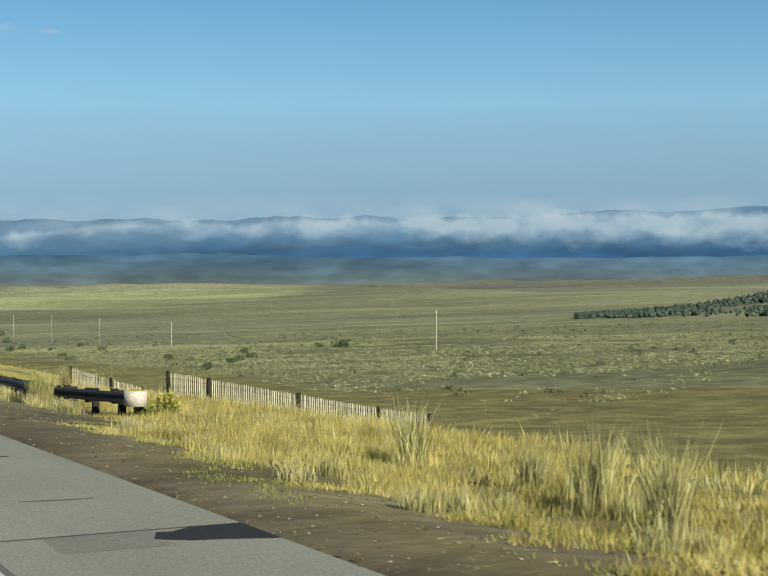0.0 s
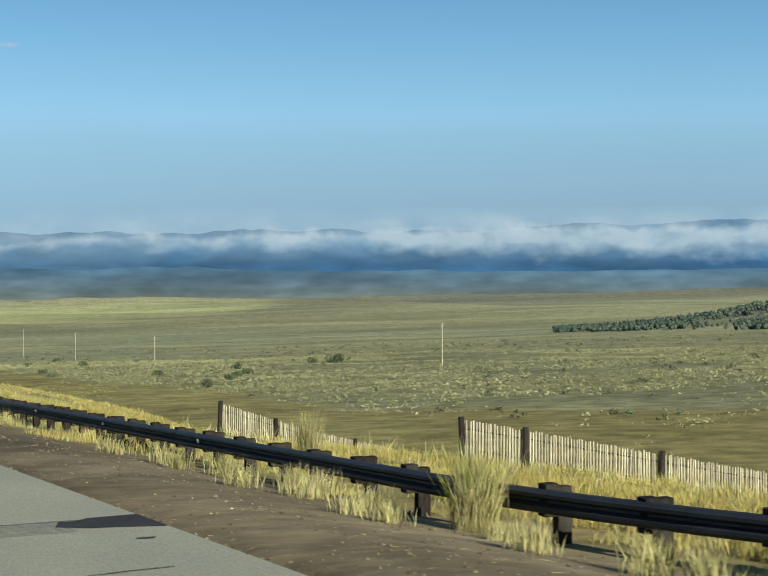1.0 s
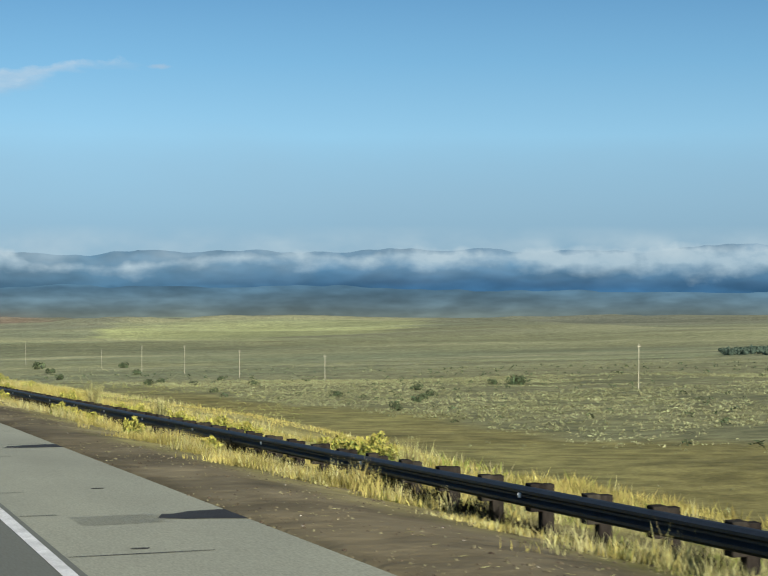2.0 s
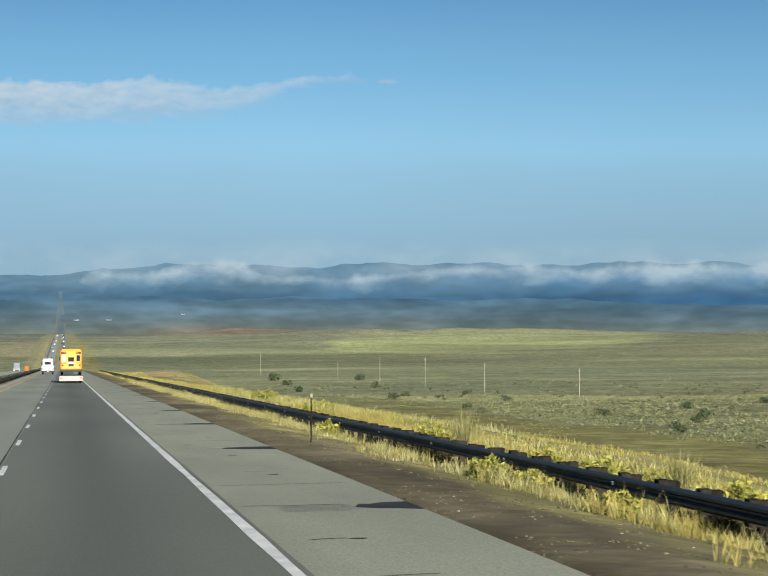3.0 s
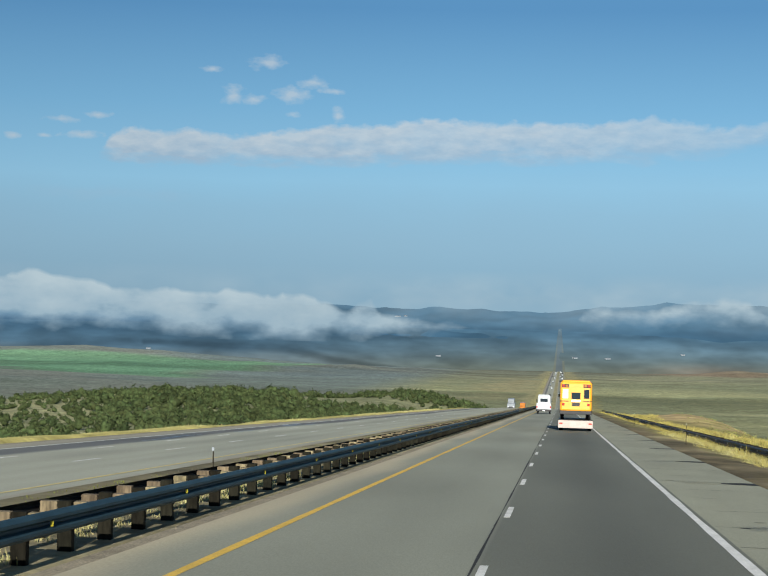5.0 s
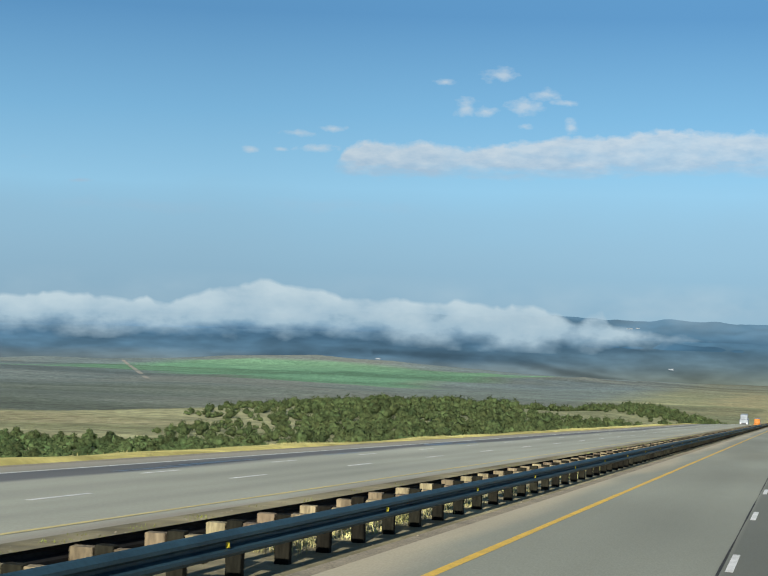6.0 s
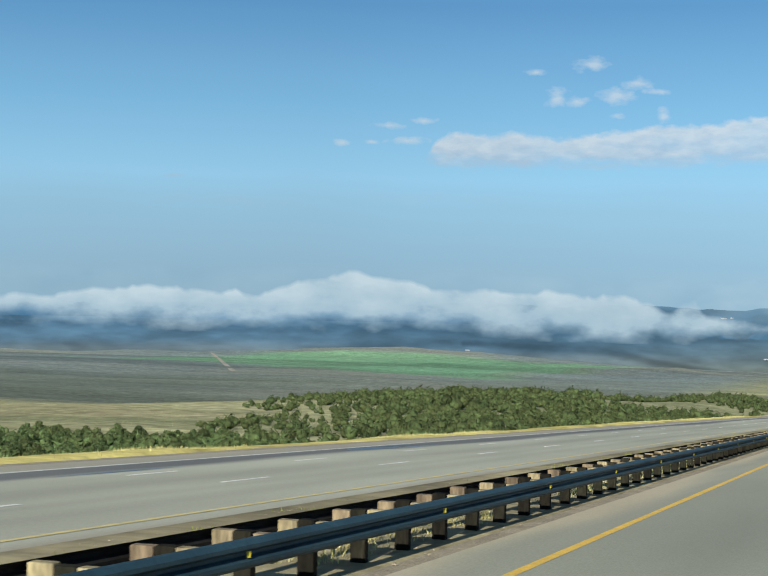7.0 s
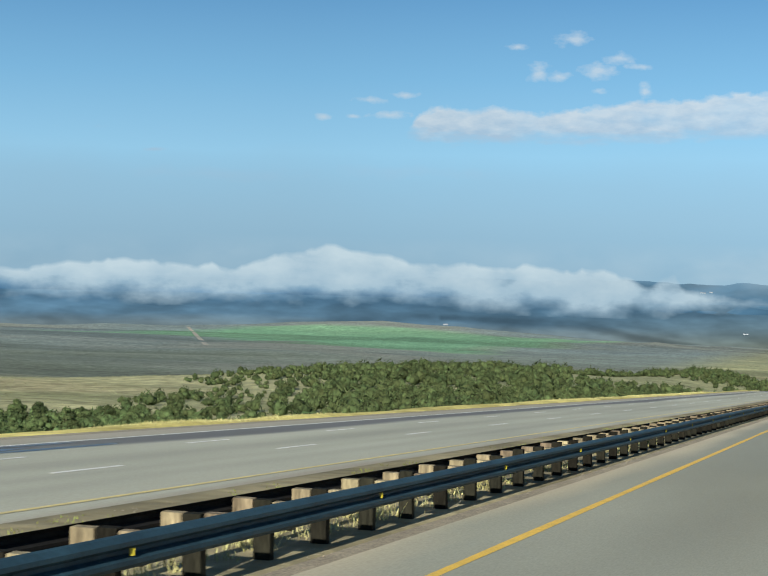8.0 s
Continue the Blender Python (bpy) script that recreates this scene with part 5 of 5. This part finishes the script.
meadow("pale_grass", [(4500, 7.4, 14, 6, 90, 0.1, 0.32, 0.08, 22, 0.0034, 3), (1500, 8.2, 9.4, 54, 300, 0.1, 0.3, 0.1, 16, 0.005, 2.5), (2000, 9.2, 10.9, 46, 300, 0.14, 0.34, 0.12, 15, 0.005, 3), (800, 8.4, 10.15, 54, 130, 0.16, 0.36, 0.15, 30, 0.005, 1.6), (2400, 7.6, 10.1, 130, 300, 0.1, 0.26, 0.15, 22, 0.006, 1.6), (2500, 12, 40, 10, 110, 0.3, 0.6, 0.14, 10, 0.008, 7), (3500, 11, 38, 100, 330, 0.2, 0.5, 0.2, 10, 0.014, 9), (15000, -30.5, -26.4, 190, 560, 0.06, 0.15, 0.28, 9, 0.009, 30)], "grass_pale", "pale straw-coloured bunch grass along the guardrail")
meadow("green_grass", [(3600, 7.4, 16, 8, 90, 0.1, 0.26, 0.12, 12, 0.005, 3), (3000, 6.4, 11.5, 8, 48, 0.06, 0.2, 0.1, 16, 0.004, 2), (4000, 14, 60, 20, 330, 0.15, 0.4, 0.25, 9, 0.014, 12), (2200, -10.6, -7.6, 100, 360, 0.03, 0.07, 0.12, 9, 0.006, 6)], "grass_green", "green and olive weeds among the dry grass")
# added strip of dark blades where the rail only casts shade
meadow("dark_weeds", [(1900, 10.12, 10.6, 45, 150, 0.2, 0.38, 0.08, 16, 0.008, 4)], "tuft_shade", "near-black tufts added under the guardrail to stand in for its shade")
meadow("median_grass", [(3600, -8.3, -6.95, 100, 330, 0.08, 0.26, 0.09, 11, 0.006, 3)], "grass_pale", "pale dry grass growing under the median barrier")


def tall_tuft(x, y, h, label="tall pale bunch of dry grass", material="grass_stalk"):
    n = 46 if h > 0.6 else 30
    z0 = on_land(x, y)
    v, f = blades(np.full(n, x), np.full(n, y), np.full(n, h), np.full(n, 0.13), 6, 0.005, 0.5)
    v = v - (x, y, z0)
    ob = new("grass_tuft", fast_mesh("grass_tuft", v, f, M[material]))
    ob.matrix_world = pose(x, y, z0)
    return tagged(ob, label, "grass", group="tall grass tufts", kind="stuff")


for x, y, h in ((12, 26.9, 1.3), (11.5, 19.5, 1.35), (10.5, 16.1, 1.4), (12.4, 23.0, 0.9), (14, 67, 1.15), (14, 151, 1.5), (14.3, 153, 1.2), (13, 128, 1.2), (12.6, 97.5, 0.9)):
    tall_tuft(x, y, h)


for x, y, h in ((8.4, 55.4, 0.42), (8.9, 54.2, 0.4), (8.4, 51.0, 0.36), (8.5, 50.1, 0.3), (9.0, 47.4, 0.42), (9.4, 45.7, 0.48), (9.7, 45.1, 0.45), (8.7, 59.8, 0.4), (9.4, 54.6, 0.5), (9.2, 58.7, 0.45), (9.3, 52.4, 0.42), (9.6, 56.4, 0.5), (9.5, 48.9, 0.3), (8.9, 61.5, 0.42), (8.6, 64.0, 0.36),
                (8.1, 17.7, 0.36), (8.8, 18.1, 0.38), (9.9, 19.1, 0.4), (9.5, 14.6, 0.42), (11.8, 19.1, 0.5), (9.4, 24.2, 0.4), (8.2, 26.1, 0.3), (10.3, 15.0, 0.4), (8.0, 22.0, 0.28), (9.0, 30.0, 0.34), (8.6, 34.0, 0.32), (9.6, 38.0, 0.36)):
    tall_tuft(x, y, h, "small rounded bunch of pale dry grass", "grass_pale")
tall_tuft(9.8, 50.3, 1.05, "big green and straw tuft leaning over the guardrail", "grass_green")
tall_tuft(9.95, 50.6, 1.2)
tall_tuft(9.7, 50.1, 0.95)


def rabbitbrush(x, y, r, h):
    """Rounded bush with yellow flower heads."""
    z0 = on_land(x, y)
    ob = tagged(base_at("rabbitbrush", pose(x, y, z0)), "rounded green bush topped with yellow flowers", "bush", group="flowering bushes")
    n = 1000
    d = npr.normal(0, 1, (n, 3))
    d[:, 2] = np.abs(d[:, 2])
    d /= np.linalg.norm(d, axis=1)[:, None]
    for name, lo, hi, material in (("leaf_mound", 0.3, 0.92, "grass_green"), ("flower_crown", 0.88, 1.02, "flower")):
        c = d * npr.uniform(lo, hi, n)[:, None] * (r, r, h) * (1 + 0.15 * np.sin(d[:, :1] * 9))
        if name == "flower_crown":
            c = c[(c[:, 2] > h * 0.45) & (npr.random(n) < 0.55)]
        s = 0.033
        q = npr.normal(0, s, (len(c), 2, 3))
        v = np.concatenate([c + q[:, 0], c + q[:, 1], c - q[:, 0] - q[:, 1]])
        i = np.arange(len(c))
        hang(name, fast_mesh(name, v, np.column_stack([i, i + len(c), i + 2 * len(c)]), M[material]), ob)
    return ob


for x, y, r, h in ((11.75, 45.4, 0.33, 0.85), (12.6, 45.9, 0.4, 0.75), (9.5, 103.8, 0.25, 0.4), (12.5, 99.8, 0.9, 0.8), (13.6, 103.5, 0.8, 0.7), (12.4, 149.0, 0.7, 0.9), (9.3, 130.0, 0.5, 0.5), (9.2, 152.0, 0.5, 0.5), (9.0, 112.0, 0.35, 0.5), (13.5, 120.0, 0.8, 0.7), (13.2, 125.5, 0.7, 0.65), (13.4, 129.6, 0.75, 0.7), (13.1, 133.5, 0.7, 0.65), (13.3, 139.0, 0.6, 0.6), (13.0, 114.5, 0.7, 0.6), (14.5, 109.0, 0.8, 0.6), (9.4, 127.0, 0.45, 0.42), (9.2, 121.0, 0.4, 0.4), (12.2, 178.0, 0.6, 0.7), (16.0, 196.0, 0.9, 0.8), (18.0, 240.0, 1.0, 0.9), (15.0, 222.0, 0.8, 0.7)):
    rabbitbrush(x, y, r, h)


def leafy(n, lumps, size, seed):
    """Many small leaf clumps spread over a few overlapping lumps; returns triangles."""
    r = np.random.default_rng(seed)
    out, dirs = [], []
    for cx, cy, cz, rad in lumps:
        k = int(n * rad**2 / sum(l[3] ** 2 for l in lumps))
        d = r.normal(0, 1, (k, 3))
        d /= np.linalg.norm(d, axis=1)[:, None]
        out.append(np.array((cx, cy, cz)) + d * rad * r.uniform(0.8, 1.05, k)[:, None] * (1, 1, 0.9))
        dirs.append(d)
    c, d = np.concatenate(out), np.concatenate(dirs)
    q = r.normal(0, size, (len(c), 2, 3))
    q -= 0.85 * (q * d[:, None, :]).sum(2, keepdims=True) * d[:, None, :]
    v = np.concatenate([c + q[:, 0], c + q[:, 1], c - q[:, 0] - q[:, 1]])
    i = np.arange(len(c))
    return v, np.column_stack([i, i + len(c), i + 2 * len(c)])


def crown_core(lumps, shrink, seed):
    """Dense inner foliage of a crown: one faceted, uneven ball for every lump."""
    bm = bmesh.new()
    for i, (cx, cy, cz, rad) in enumerate(lumps):
        made = bmesh.ops.create_icosphere(bm, subdivisions=1, radius=rad * shrink, matrix=Matrix.Translation((cx, cy, cz)))
        for j, v in enumerate(made["verts"]):
            v.co += (v.co - Vector((cx, cy, cz))) * 0.25 * math.sin(j * 2.7 + i * 1.3 + seed)
    v = np.array([p.co[:] for p in bm.verts])
    bm.verts.index_update()
    f = np.array([[q.index for q in p.verts] for p in bm.faces])
    bm.free()
    return v, f


def juniper_kind(seed):
    r = random.Random(seed)
    lumps = [(r.uniform(-1.2, 1.2), r.uniform(-1.2, 1.2), r.uniform(0.6, 1.9), r.uniform(0.55, 1.0)) for _ in range(8)] + [(0, 0, 2.3, 0.8), (0, 0, 1.2, 1.25)]
    v, f = leafy(1200, lumps, 0.145, seed)
    cv, cf = crown_core(lumps, 0.74, seed)
    crown = fast_mesh("crown", np.concatenate([v, cv]), np.concatenate([f, cf + len(v)]), M["juniper"])
    bm = rod(bmesh.new(), (0, 0, -0.4), (0.1, 0, 1.6), 0.16, 0.08, 7)
    for k in range(4):
        a = k * 1.7 + seed
        rod(bm, (0.05, 0, 0.5 + 0.2 * k), (math.cos(a) * 0.8, math.sin(a) * 0.8, 1.3 + 0.3 * k), 0.07, 0.02, 5)
    trunk = bpy.data.meshes.new("trunk")
    bm.to_mesh(trunk)
    bm.free()
    trunk.materials.append(M["bark"])
    return crown, trunk, (v, f), crown_core(sorted(lumps, key=lambda q: -q[3])[:3], 0.9, seed)


KINDS = [juniper_kind(s) for s in (2, 3, 5, 8)]


def juniper(x, y, size, kind, turn, label):
    crown, trunk = KINDS[kind][:2]
    ob = tagged(base_at("juniper_tree", pose(x, y, on_land(x, y), 0, 0, turn)), label, "tree", group="juniper trees")
    ob.scale = (size, size, size * 0.95)
    hang("crown", crown, ob)
    hang("trunk", trunk, ob)
    return ob


def woods(name, x, y, s, label, material="juniper", step=13, swell=2.0, cores=3):
    vs, fs, o = [], [], 0
    z = land(x, y)
    for k in range(len(x)):
        v, f = KINDS[k % 4][2]
        n = len(v) // 3
        pick = np.arange(0, n, step)
        a = k * 2.39
        mid3 = (v[pick] + v[pick + n] + v[pick + 2 * n]) / 3
        w = np.concatenate([mid3 + swell * (v[pick + j * n] - mid3) for j in range(3)]) * s[k]
        w = np.column_stack([w[:, 0] * math.cos(a) - w[:, 1] * math.sin(a), w[:, 0] * math.sin(a) + w[:, 1] * math.cos(a), w[:, 2]]) + (x[k], y[k], z[k])
        m = len(pick)
        i = np.arange(m)
        vs.append(w)
        fs.append(np.column_stack([i, i + m, i + 2 * m]) + o)
        o += len(w)
        cv, cf = KINDS[k % 4][3]
        cv, cf = cv[: 12 * cores] * s[k], cf[: 20 * cores]
        vs.append(np.column_stack([cv[:, 0] * math.cos(a) - cv[:, 1] * math.sin(a), cv[:, 0] * math.sin(a) + cv[:, 1] * math.cos(a), cv[:, 2]]) + (x[k], y[k], z[k]))
        fs.append(cf + o)
        o += len(cv)
    return tagged(new(name, fast_mesh(name, np.concatenate(vs), np.concatenate(fs), M[material])), label, "woods", kind="stuff")


def from_polar(az, r, y0=238.0):
    a = np.radians(az)
    return -np.sin(a) * r, y0 + np.cos(a) * r


# belt below the opposite carriageway, then the wooded rise behind it
az = 17 + 21 * npr.random(420) ** 0.6
r = npr.uniform(165, 290, 420) + 2.0 * (az - 17)
bx, by = from_polar(az, r)
keep = bx < -56
for x, y in zip(bx[keep][:235], by[keep][:235]):
    juniper(x, y, npr.uniform(0.6, 1.05), int(npr.integers(4)), npr.uniform(0, 360), "low dark green juniper in a belt below the highway")
az = npr.uniform(17, 40, 1500)
r = npr.uniform(150, 300, 1500)
sx, sy = from_polar(az, r)
keep = (sx < -46) & (fbm(sx, sy, 40, 17) > -0.6)
sx, sy = sx[keep], sy[keep]
woods("juniper_scrub", sx, sy, npr.uniform(0.4, 0.85, len(sx)), "low dense dark green scrub below the highway", "juniper", 19, 2.0)
az = npr.uniform(7.0, 18.5, 330)
r = npr.uniform(330, 640, 330)
mx, my = from_polar(az, r)
keep = (fbm(mx, my, 90, 15) > -0.35) & (mx < -58)
for x, y in zip(mx[keep][:60], my[keep][:60]):
    juniper(x, y, npr.uniform(0.85, 1.4), int(npr.integers(4)), npr.uniform(0, 360), "dark green juniper on the stony wooded rise")
az = npr.uniform(3.2, 25.0, 4600)
r = 300 + 850 * npr.random(4600) ** 0.75
wx, wy = from_polar(az, r)
keep = (fbm(wx, wy, 110, 16) + 0.5 * fbm(wx, wy, 34, 18, 3) + np.clip((az - 6) / 6, -0.3, 0.35) + np.clip((21 - az) / 4, -1.0, 0) > -0.15) & (wx < -58) & (r < np.interp(az, [16.5, 19.5, 22, 25], [1160, 850, 600, 390]))
wx, wy = wx[keep], wy[keep]
woods("juniper_woods", wx, wy, npr.uniform(0.55, 1.2, len(wx)) * npr.choice([1.0, 1.0, 1.0, 1.5], len(wx)) * np.interp(np.degrees(np.arctan2(-wx, wy - 238)), [16, 22], [1.0, 0.6]), "dense dark green juniper woods on a low mesa")
az = npr.uniform(2.2, 8.5, 420)
r = npr.uniform(900, 1260, 420)
rx2, ry2 = from_polar(az, r)
keep = (rx2 < -52) & (fbm(rx2, ry2, 60, 37) + 0.25 * npr.normal(0, 1, 420) > -0.3)
rx2, ry2 = rx2[keep], ry2[keep]
woods("roadside_woods", rx2, ry2, npr.uniform(0.8, 1.5, len(rx2)), "dark green junipers on a knoll below the highway")
az = npr.uniform(-43, -29.5, 5600)
r = npr.uniform(900, 1560, 5600)
hx, hy = from_polar(az, r, 10.0)
keep = (hill_rise(hx, hy) > 1.3) & (fbm(hx * 0.5, hy, 70, 19) + 0.3 * npr.normal(0, 1, 5600) > -0.02)
hx, hy = hx[keep], hy[keep]
# hill trees take the dimmed green in place of a cloud's shadow
woods("hillside_woods", hx, hy, npr.uniform(0.8, 1.6, len(hx)), "scattered trees on a distant hillside, coloured dark and bluish for cloud shade and haze", "hill_trees_dimmed", 60, 3.0, 2)


def low_brush(name, x, y, s, material, label, tris=10, flat=0.55):
    """Low rounded brush: a handful of leaf clumps each."""
    n = len(x)
    z = land(x, y)
    d = npr.normal(0, 1, (n, tris, 3))
    d[:, :, 2] = np.abs(d[:, :, 2])
    d /= np.linalg.norm(d, axis=2)[:, :, None]
    c = np.column_stack([x, y, z])[:, None, :] + d * (s[:, None, None] * np.array((1, 1, flat * 1.6)))
    q = npr.normal(0, 1, (n, tris, 2, 3)) * (s[:, None, None, None] * 0.25)
    q[..., 2] *= 0.7
    a, b, e = (c + q[:, :, 0]).reshape(-1, 3), (c + q[:, :, 1]).reshape(-1, 3), (c - q[:, :, 0] - q[:, :, 1]).reshape(-1, 3)
    N = n * tris
    i = np.arange(N)
    return tagged(new(name, fast_mesh(name, np.concatenate([a, b, e]), np.column_stack([i, i + N, i + 2 * N]), M[material])), label, "brush", kind="stuff")


def plain_scatter(n, az0, az1, r0, r1, y0, seed_keep, power=0.75):
    a = npr.uniform(az0, az1, n)
    r = r0 + (r1 - r0) * npr.random(n) ** power
    x, y = from_polar(a, r, y0)
    k = fbm(x, y, 45, seed_keep) + 0.3 * npr.normal(0, 1, n) > -0.25
    return x[k], y[k]


x, y = plain_scatter(46000, -42, -3, 180, 640, 60, 23, 0.7)
k = x > 104 + 8 * fbm(x, y, 30, 3)
low_brush("sagebrush", x[k], y[k], npr.uniform(0.26, 0.6, k.sum()), "sage", "grey-green sagebrush covering the plain", 9)
x, y = plain_scatter(14000, -42, -3, 600, 1250, 60, 24, 0.9)
low_brush("sagebrush", x, y, npr.uniform(0.35, 0.7, len(x)), "sage", "distant grey-green sagebrush on the plain", 4)
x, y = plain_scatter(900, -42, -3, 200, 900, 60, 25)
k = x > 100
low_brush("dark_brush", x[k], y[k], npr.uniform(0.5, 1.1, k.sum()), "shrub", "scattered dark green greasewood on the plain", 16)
x, y = plain_scatter(300, -42, -5, 110, 260, 60, 28)
k = (x > 45) & (x < 105)
low_brush("strip_brush", x[k], y[k], npr.uniform(0.15, 0.4, k.sum()), "sage", "small weeds on the bare strip below the bank", 10)
x, y = plain_scatter(9000, -16, -2, 120, 700, 60, 29, 0.8)
k = (x > 22) & (x < 112) & (y > 215)
low_brush("weed_brush", x[k], y[k], npr.uniform(0.14, 0.4, k.sum()), "weed", "yellow-green weeds and low brush below the bank", 7)
x, y = plain_scatter(20000, 12, 38, 330, 1000, 238, 27)
k = x < -75
low_brush("tan_brush", x[k], y[k], npr.uniform(0.14, 0.34, k.sum()), "sage", "pale grey sagebrush on the tan flat", 6)


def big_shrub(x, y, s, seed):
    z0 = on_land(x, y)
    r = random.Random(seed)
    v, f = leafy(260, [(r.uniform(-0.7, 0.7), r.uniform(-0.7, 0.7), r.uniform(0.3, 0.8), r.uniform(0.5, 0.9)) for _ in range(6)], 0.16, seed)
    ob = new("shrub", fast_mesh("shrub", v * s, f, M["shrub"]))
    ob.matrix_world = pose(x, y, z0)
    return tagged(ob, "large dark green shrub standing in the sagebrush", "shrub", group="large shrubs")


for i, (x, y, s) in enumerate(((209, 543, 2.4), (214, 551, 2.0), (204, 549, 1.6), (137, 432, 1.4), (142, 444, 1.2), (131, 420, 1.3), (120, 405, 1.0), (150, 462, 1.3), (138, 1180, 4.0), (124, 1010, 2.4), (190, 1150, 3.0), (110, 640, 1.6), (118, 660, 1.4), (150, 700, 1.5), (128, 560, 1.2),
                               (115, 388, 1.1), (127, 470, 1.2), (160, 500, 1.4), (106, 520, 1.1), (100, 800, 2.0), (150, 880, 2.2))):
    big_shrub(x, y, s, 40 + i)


# stones on the dirt strip beside the shoulder
stone_m = []
for s in range(3):
    bm = bmesh.new()
    bmesh.ops.create_icosphere(bm, subdivisions=1, radius=1.0)
    for v in bm.verts:
        v.co *= 0.75 + 0.4 * noise.random()
        v.co.z *= 0.55
    me = bpy.data.meshes.new("stone")
    bm.to_mesh(me)
    bm.free()
    me.materials.append(M["stone"])
    stone_m.append(me)
for i in range(140):
    x, y, s = rng.uniform(5.75, 8.2), rng.uniform(12, 190), rng.uniform(0.01, 0.024)
    st = tagged(new("stone", stone_m[i % 3]), "small pale stone on the dirt verge", "stone", group="verge stones")
    st.matrix_world = pose(x, y, on_land(x, y) + s * 0.2, 0, 0, rng.uniform(0, 360)) @ Matrix.Diagonal((s, s * 1.3, s, 1))


# pale roofs far down the valley
for a, el, w in ((5.72, -0.66, 26), (5.45, -0.64, 16), (4.28, -2.0, 22), (-0.43, -1.95, 24), (-1.55, -1.95, 24), (-4.1, -1.75, 18), (14.3, -1.95, 20)):
    w = 0.6 * w
    up = min(1.0, max(0.0, (el + 2.75) / 1.7)) ** (1 / 0.9)
    r = 4250 + 420 * up - 14 if el < -1.1 else 4690
    q = polar(np.array([a]), r, np.array([el]))[0]
    ob = tagged(base_at("barn", pose(*q, 0, 0, a)), "long low building with a pale metal roof, far away", "building", group="far buildings")
    part("wall", boxed(-w / 2, w / 2, -5, 5, -1.5, 0.7, bevel=0.1), "roof_metal", ob)
    bm = bmesh.new()
    vs = [bm.verts.new(c) for c in ((-w / 2 - 0.4, -5.5, 0.6), (w / 2 + 0.4, -5.5, 0.6), (w / 2 + 0.4, 0, 1.9), (-w / 2 - 0.4, 0, 1.9), (-w / 2 - 0.4, 5.5, 0.6), (w / 2 + 0.4, 5.5, 0.6))]
    for q4 in ((0, 1, 2, 3), (3, 2, 5, 4), (0, 3, 4), (1, 5, 2), (0, 4, 5, 1)):
        bm.faces.new([vs[i] for i in q4])
    part("roof", bm, "roof_metal", ob)


# clods and straw litter on the dirt verge
def litter(name, n, x0, x1, y0, y1, size, material, label, flat=0.6, long=1.0):
    x, y = npr.uniform(x0, x1, n), npr.uniform(y0, y1, n)
    keep = fbm(x, y, 3.0, 88) > -0.3
    x, y = x[keep], y[keep]
    n = len(x)
    sz = size * np.minimum(npr.lognormal(0, 0.5, n), 2.0)
    z = land(x, y) - 0.2 * sz
    a = npr.uniform(0, 2 * np.pi, n)
    v = []
    for k in range(4):
        t = a + k * np.pi / 2
        w = sz * (long if k % 2 == 0 else 1.0) * npr.uniform(0.7, 1.3, n)
        v.append(np.column_stack([x + np.cos(t) * w, y + np.sin(t) * w, z]))
    v.append(np.column_stack([x + npr.normal(0, 0.2, n) * sz, y, z + sz * flat * npr.uniform(0.7, 1.3, n)]))
    i = np.arange(n)
    f = np.concatenate([np.column_stack([i + k * n, i + ((k + 1) % 4) * n, i + 4 * n]) for k in range(4)])
    return tagged(new(name, fast_mesh(name, np.concatenate(v), f, M[material])), label, "litter", kind="stuff")


litter("dirt_clods", 15000, 5.5, 10.4, 6, 170, 0.022, "dirt", "brown clods and gravel on the dirt verge", 0.7)
litter("straw_litter", 2500, 5.6, 10.4, 6, 170, 0.005, "grass_pale", "broken straw scattered on the dirt verge", 0.8, 12.0)
litter("median_gravel", 7000, -10.6, -5.5, 150, 330, 0.02, "gravel", "loose gravel in the median", 0.7)

# pale farm track beside the green fields
tv = []
for k in range(24):
    u = k / 23
    a, el, r = math.radians(22.9 + 0.7 * u), math.radians(-2.8 + 0.62 * u), 2400.0
    while r < 4600 and on_land(-math.sin(a) * r, 238 + math.cos(a) * r) < -12.0 + r * math.tan(el):
        r += 12
    for s in (-4.5, 4.5):
        tv.append((-math.sin(a) * (r - 14) + s, 238 + math.cos(a) * (r - 14), -12.0 + (r - 14) * math.tan(el)))
tf = [(2 * i, 2 * i + 1, 2 * i + 3, 2 * i + 2) for i in range(23)]
tagged(new("road_farm_track", mesh_of("road_farm_track", tv, tf, M["track"])), "pale dirt farm track across the valley", "track", kind="structure")
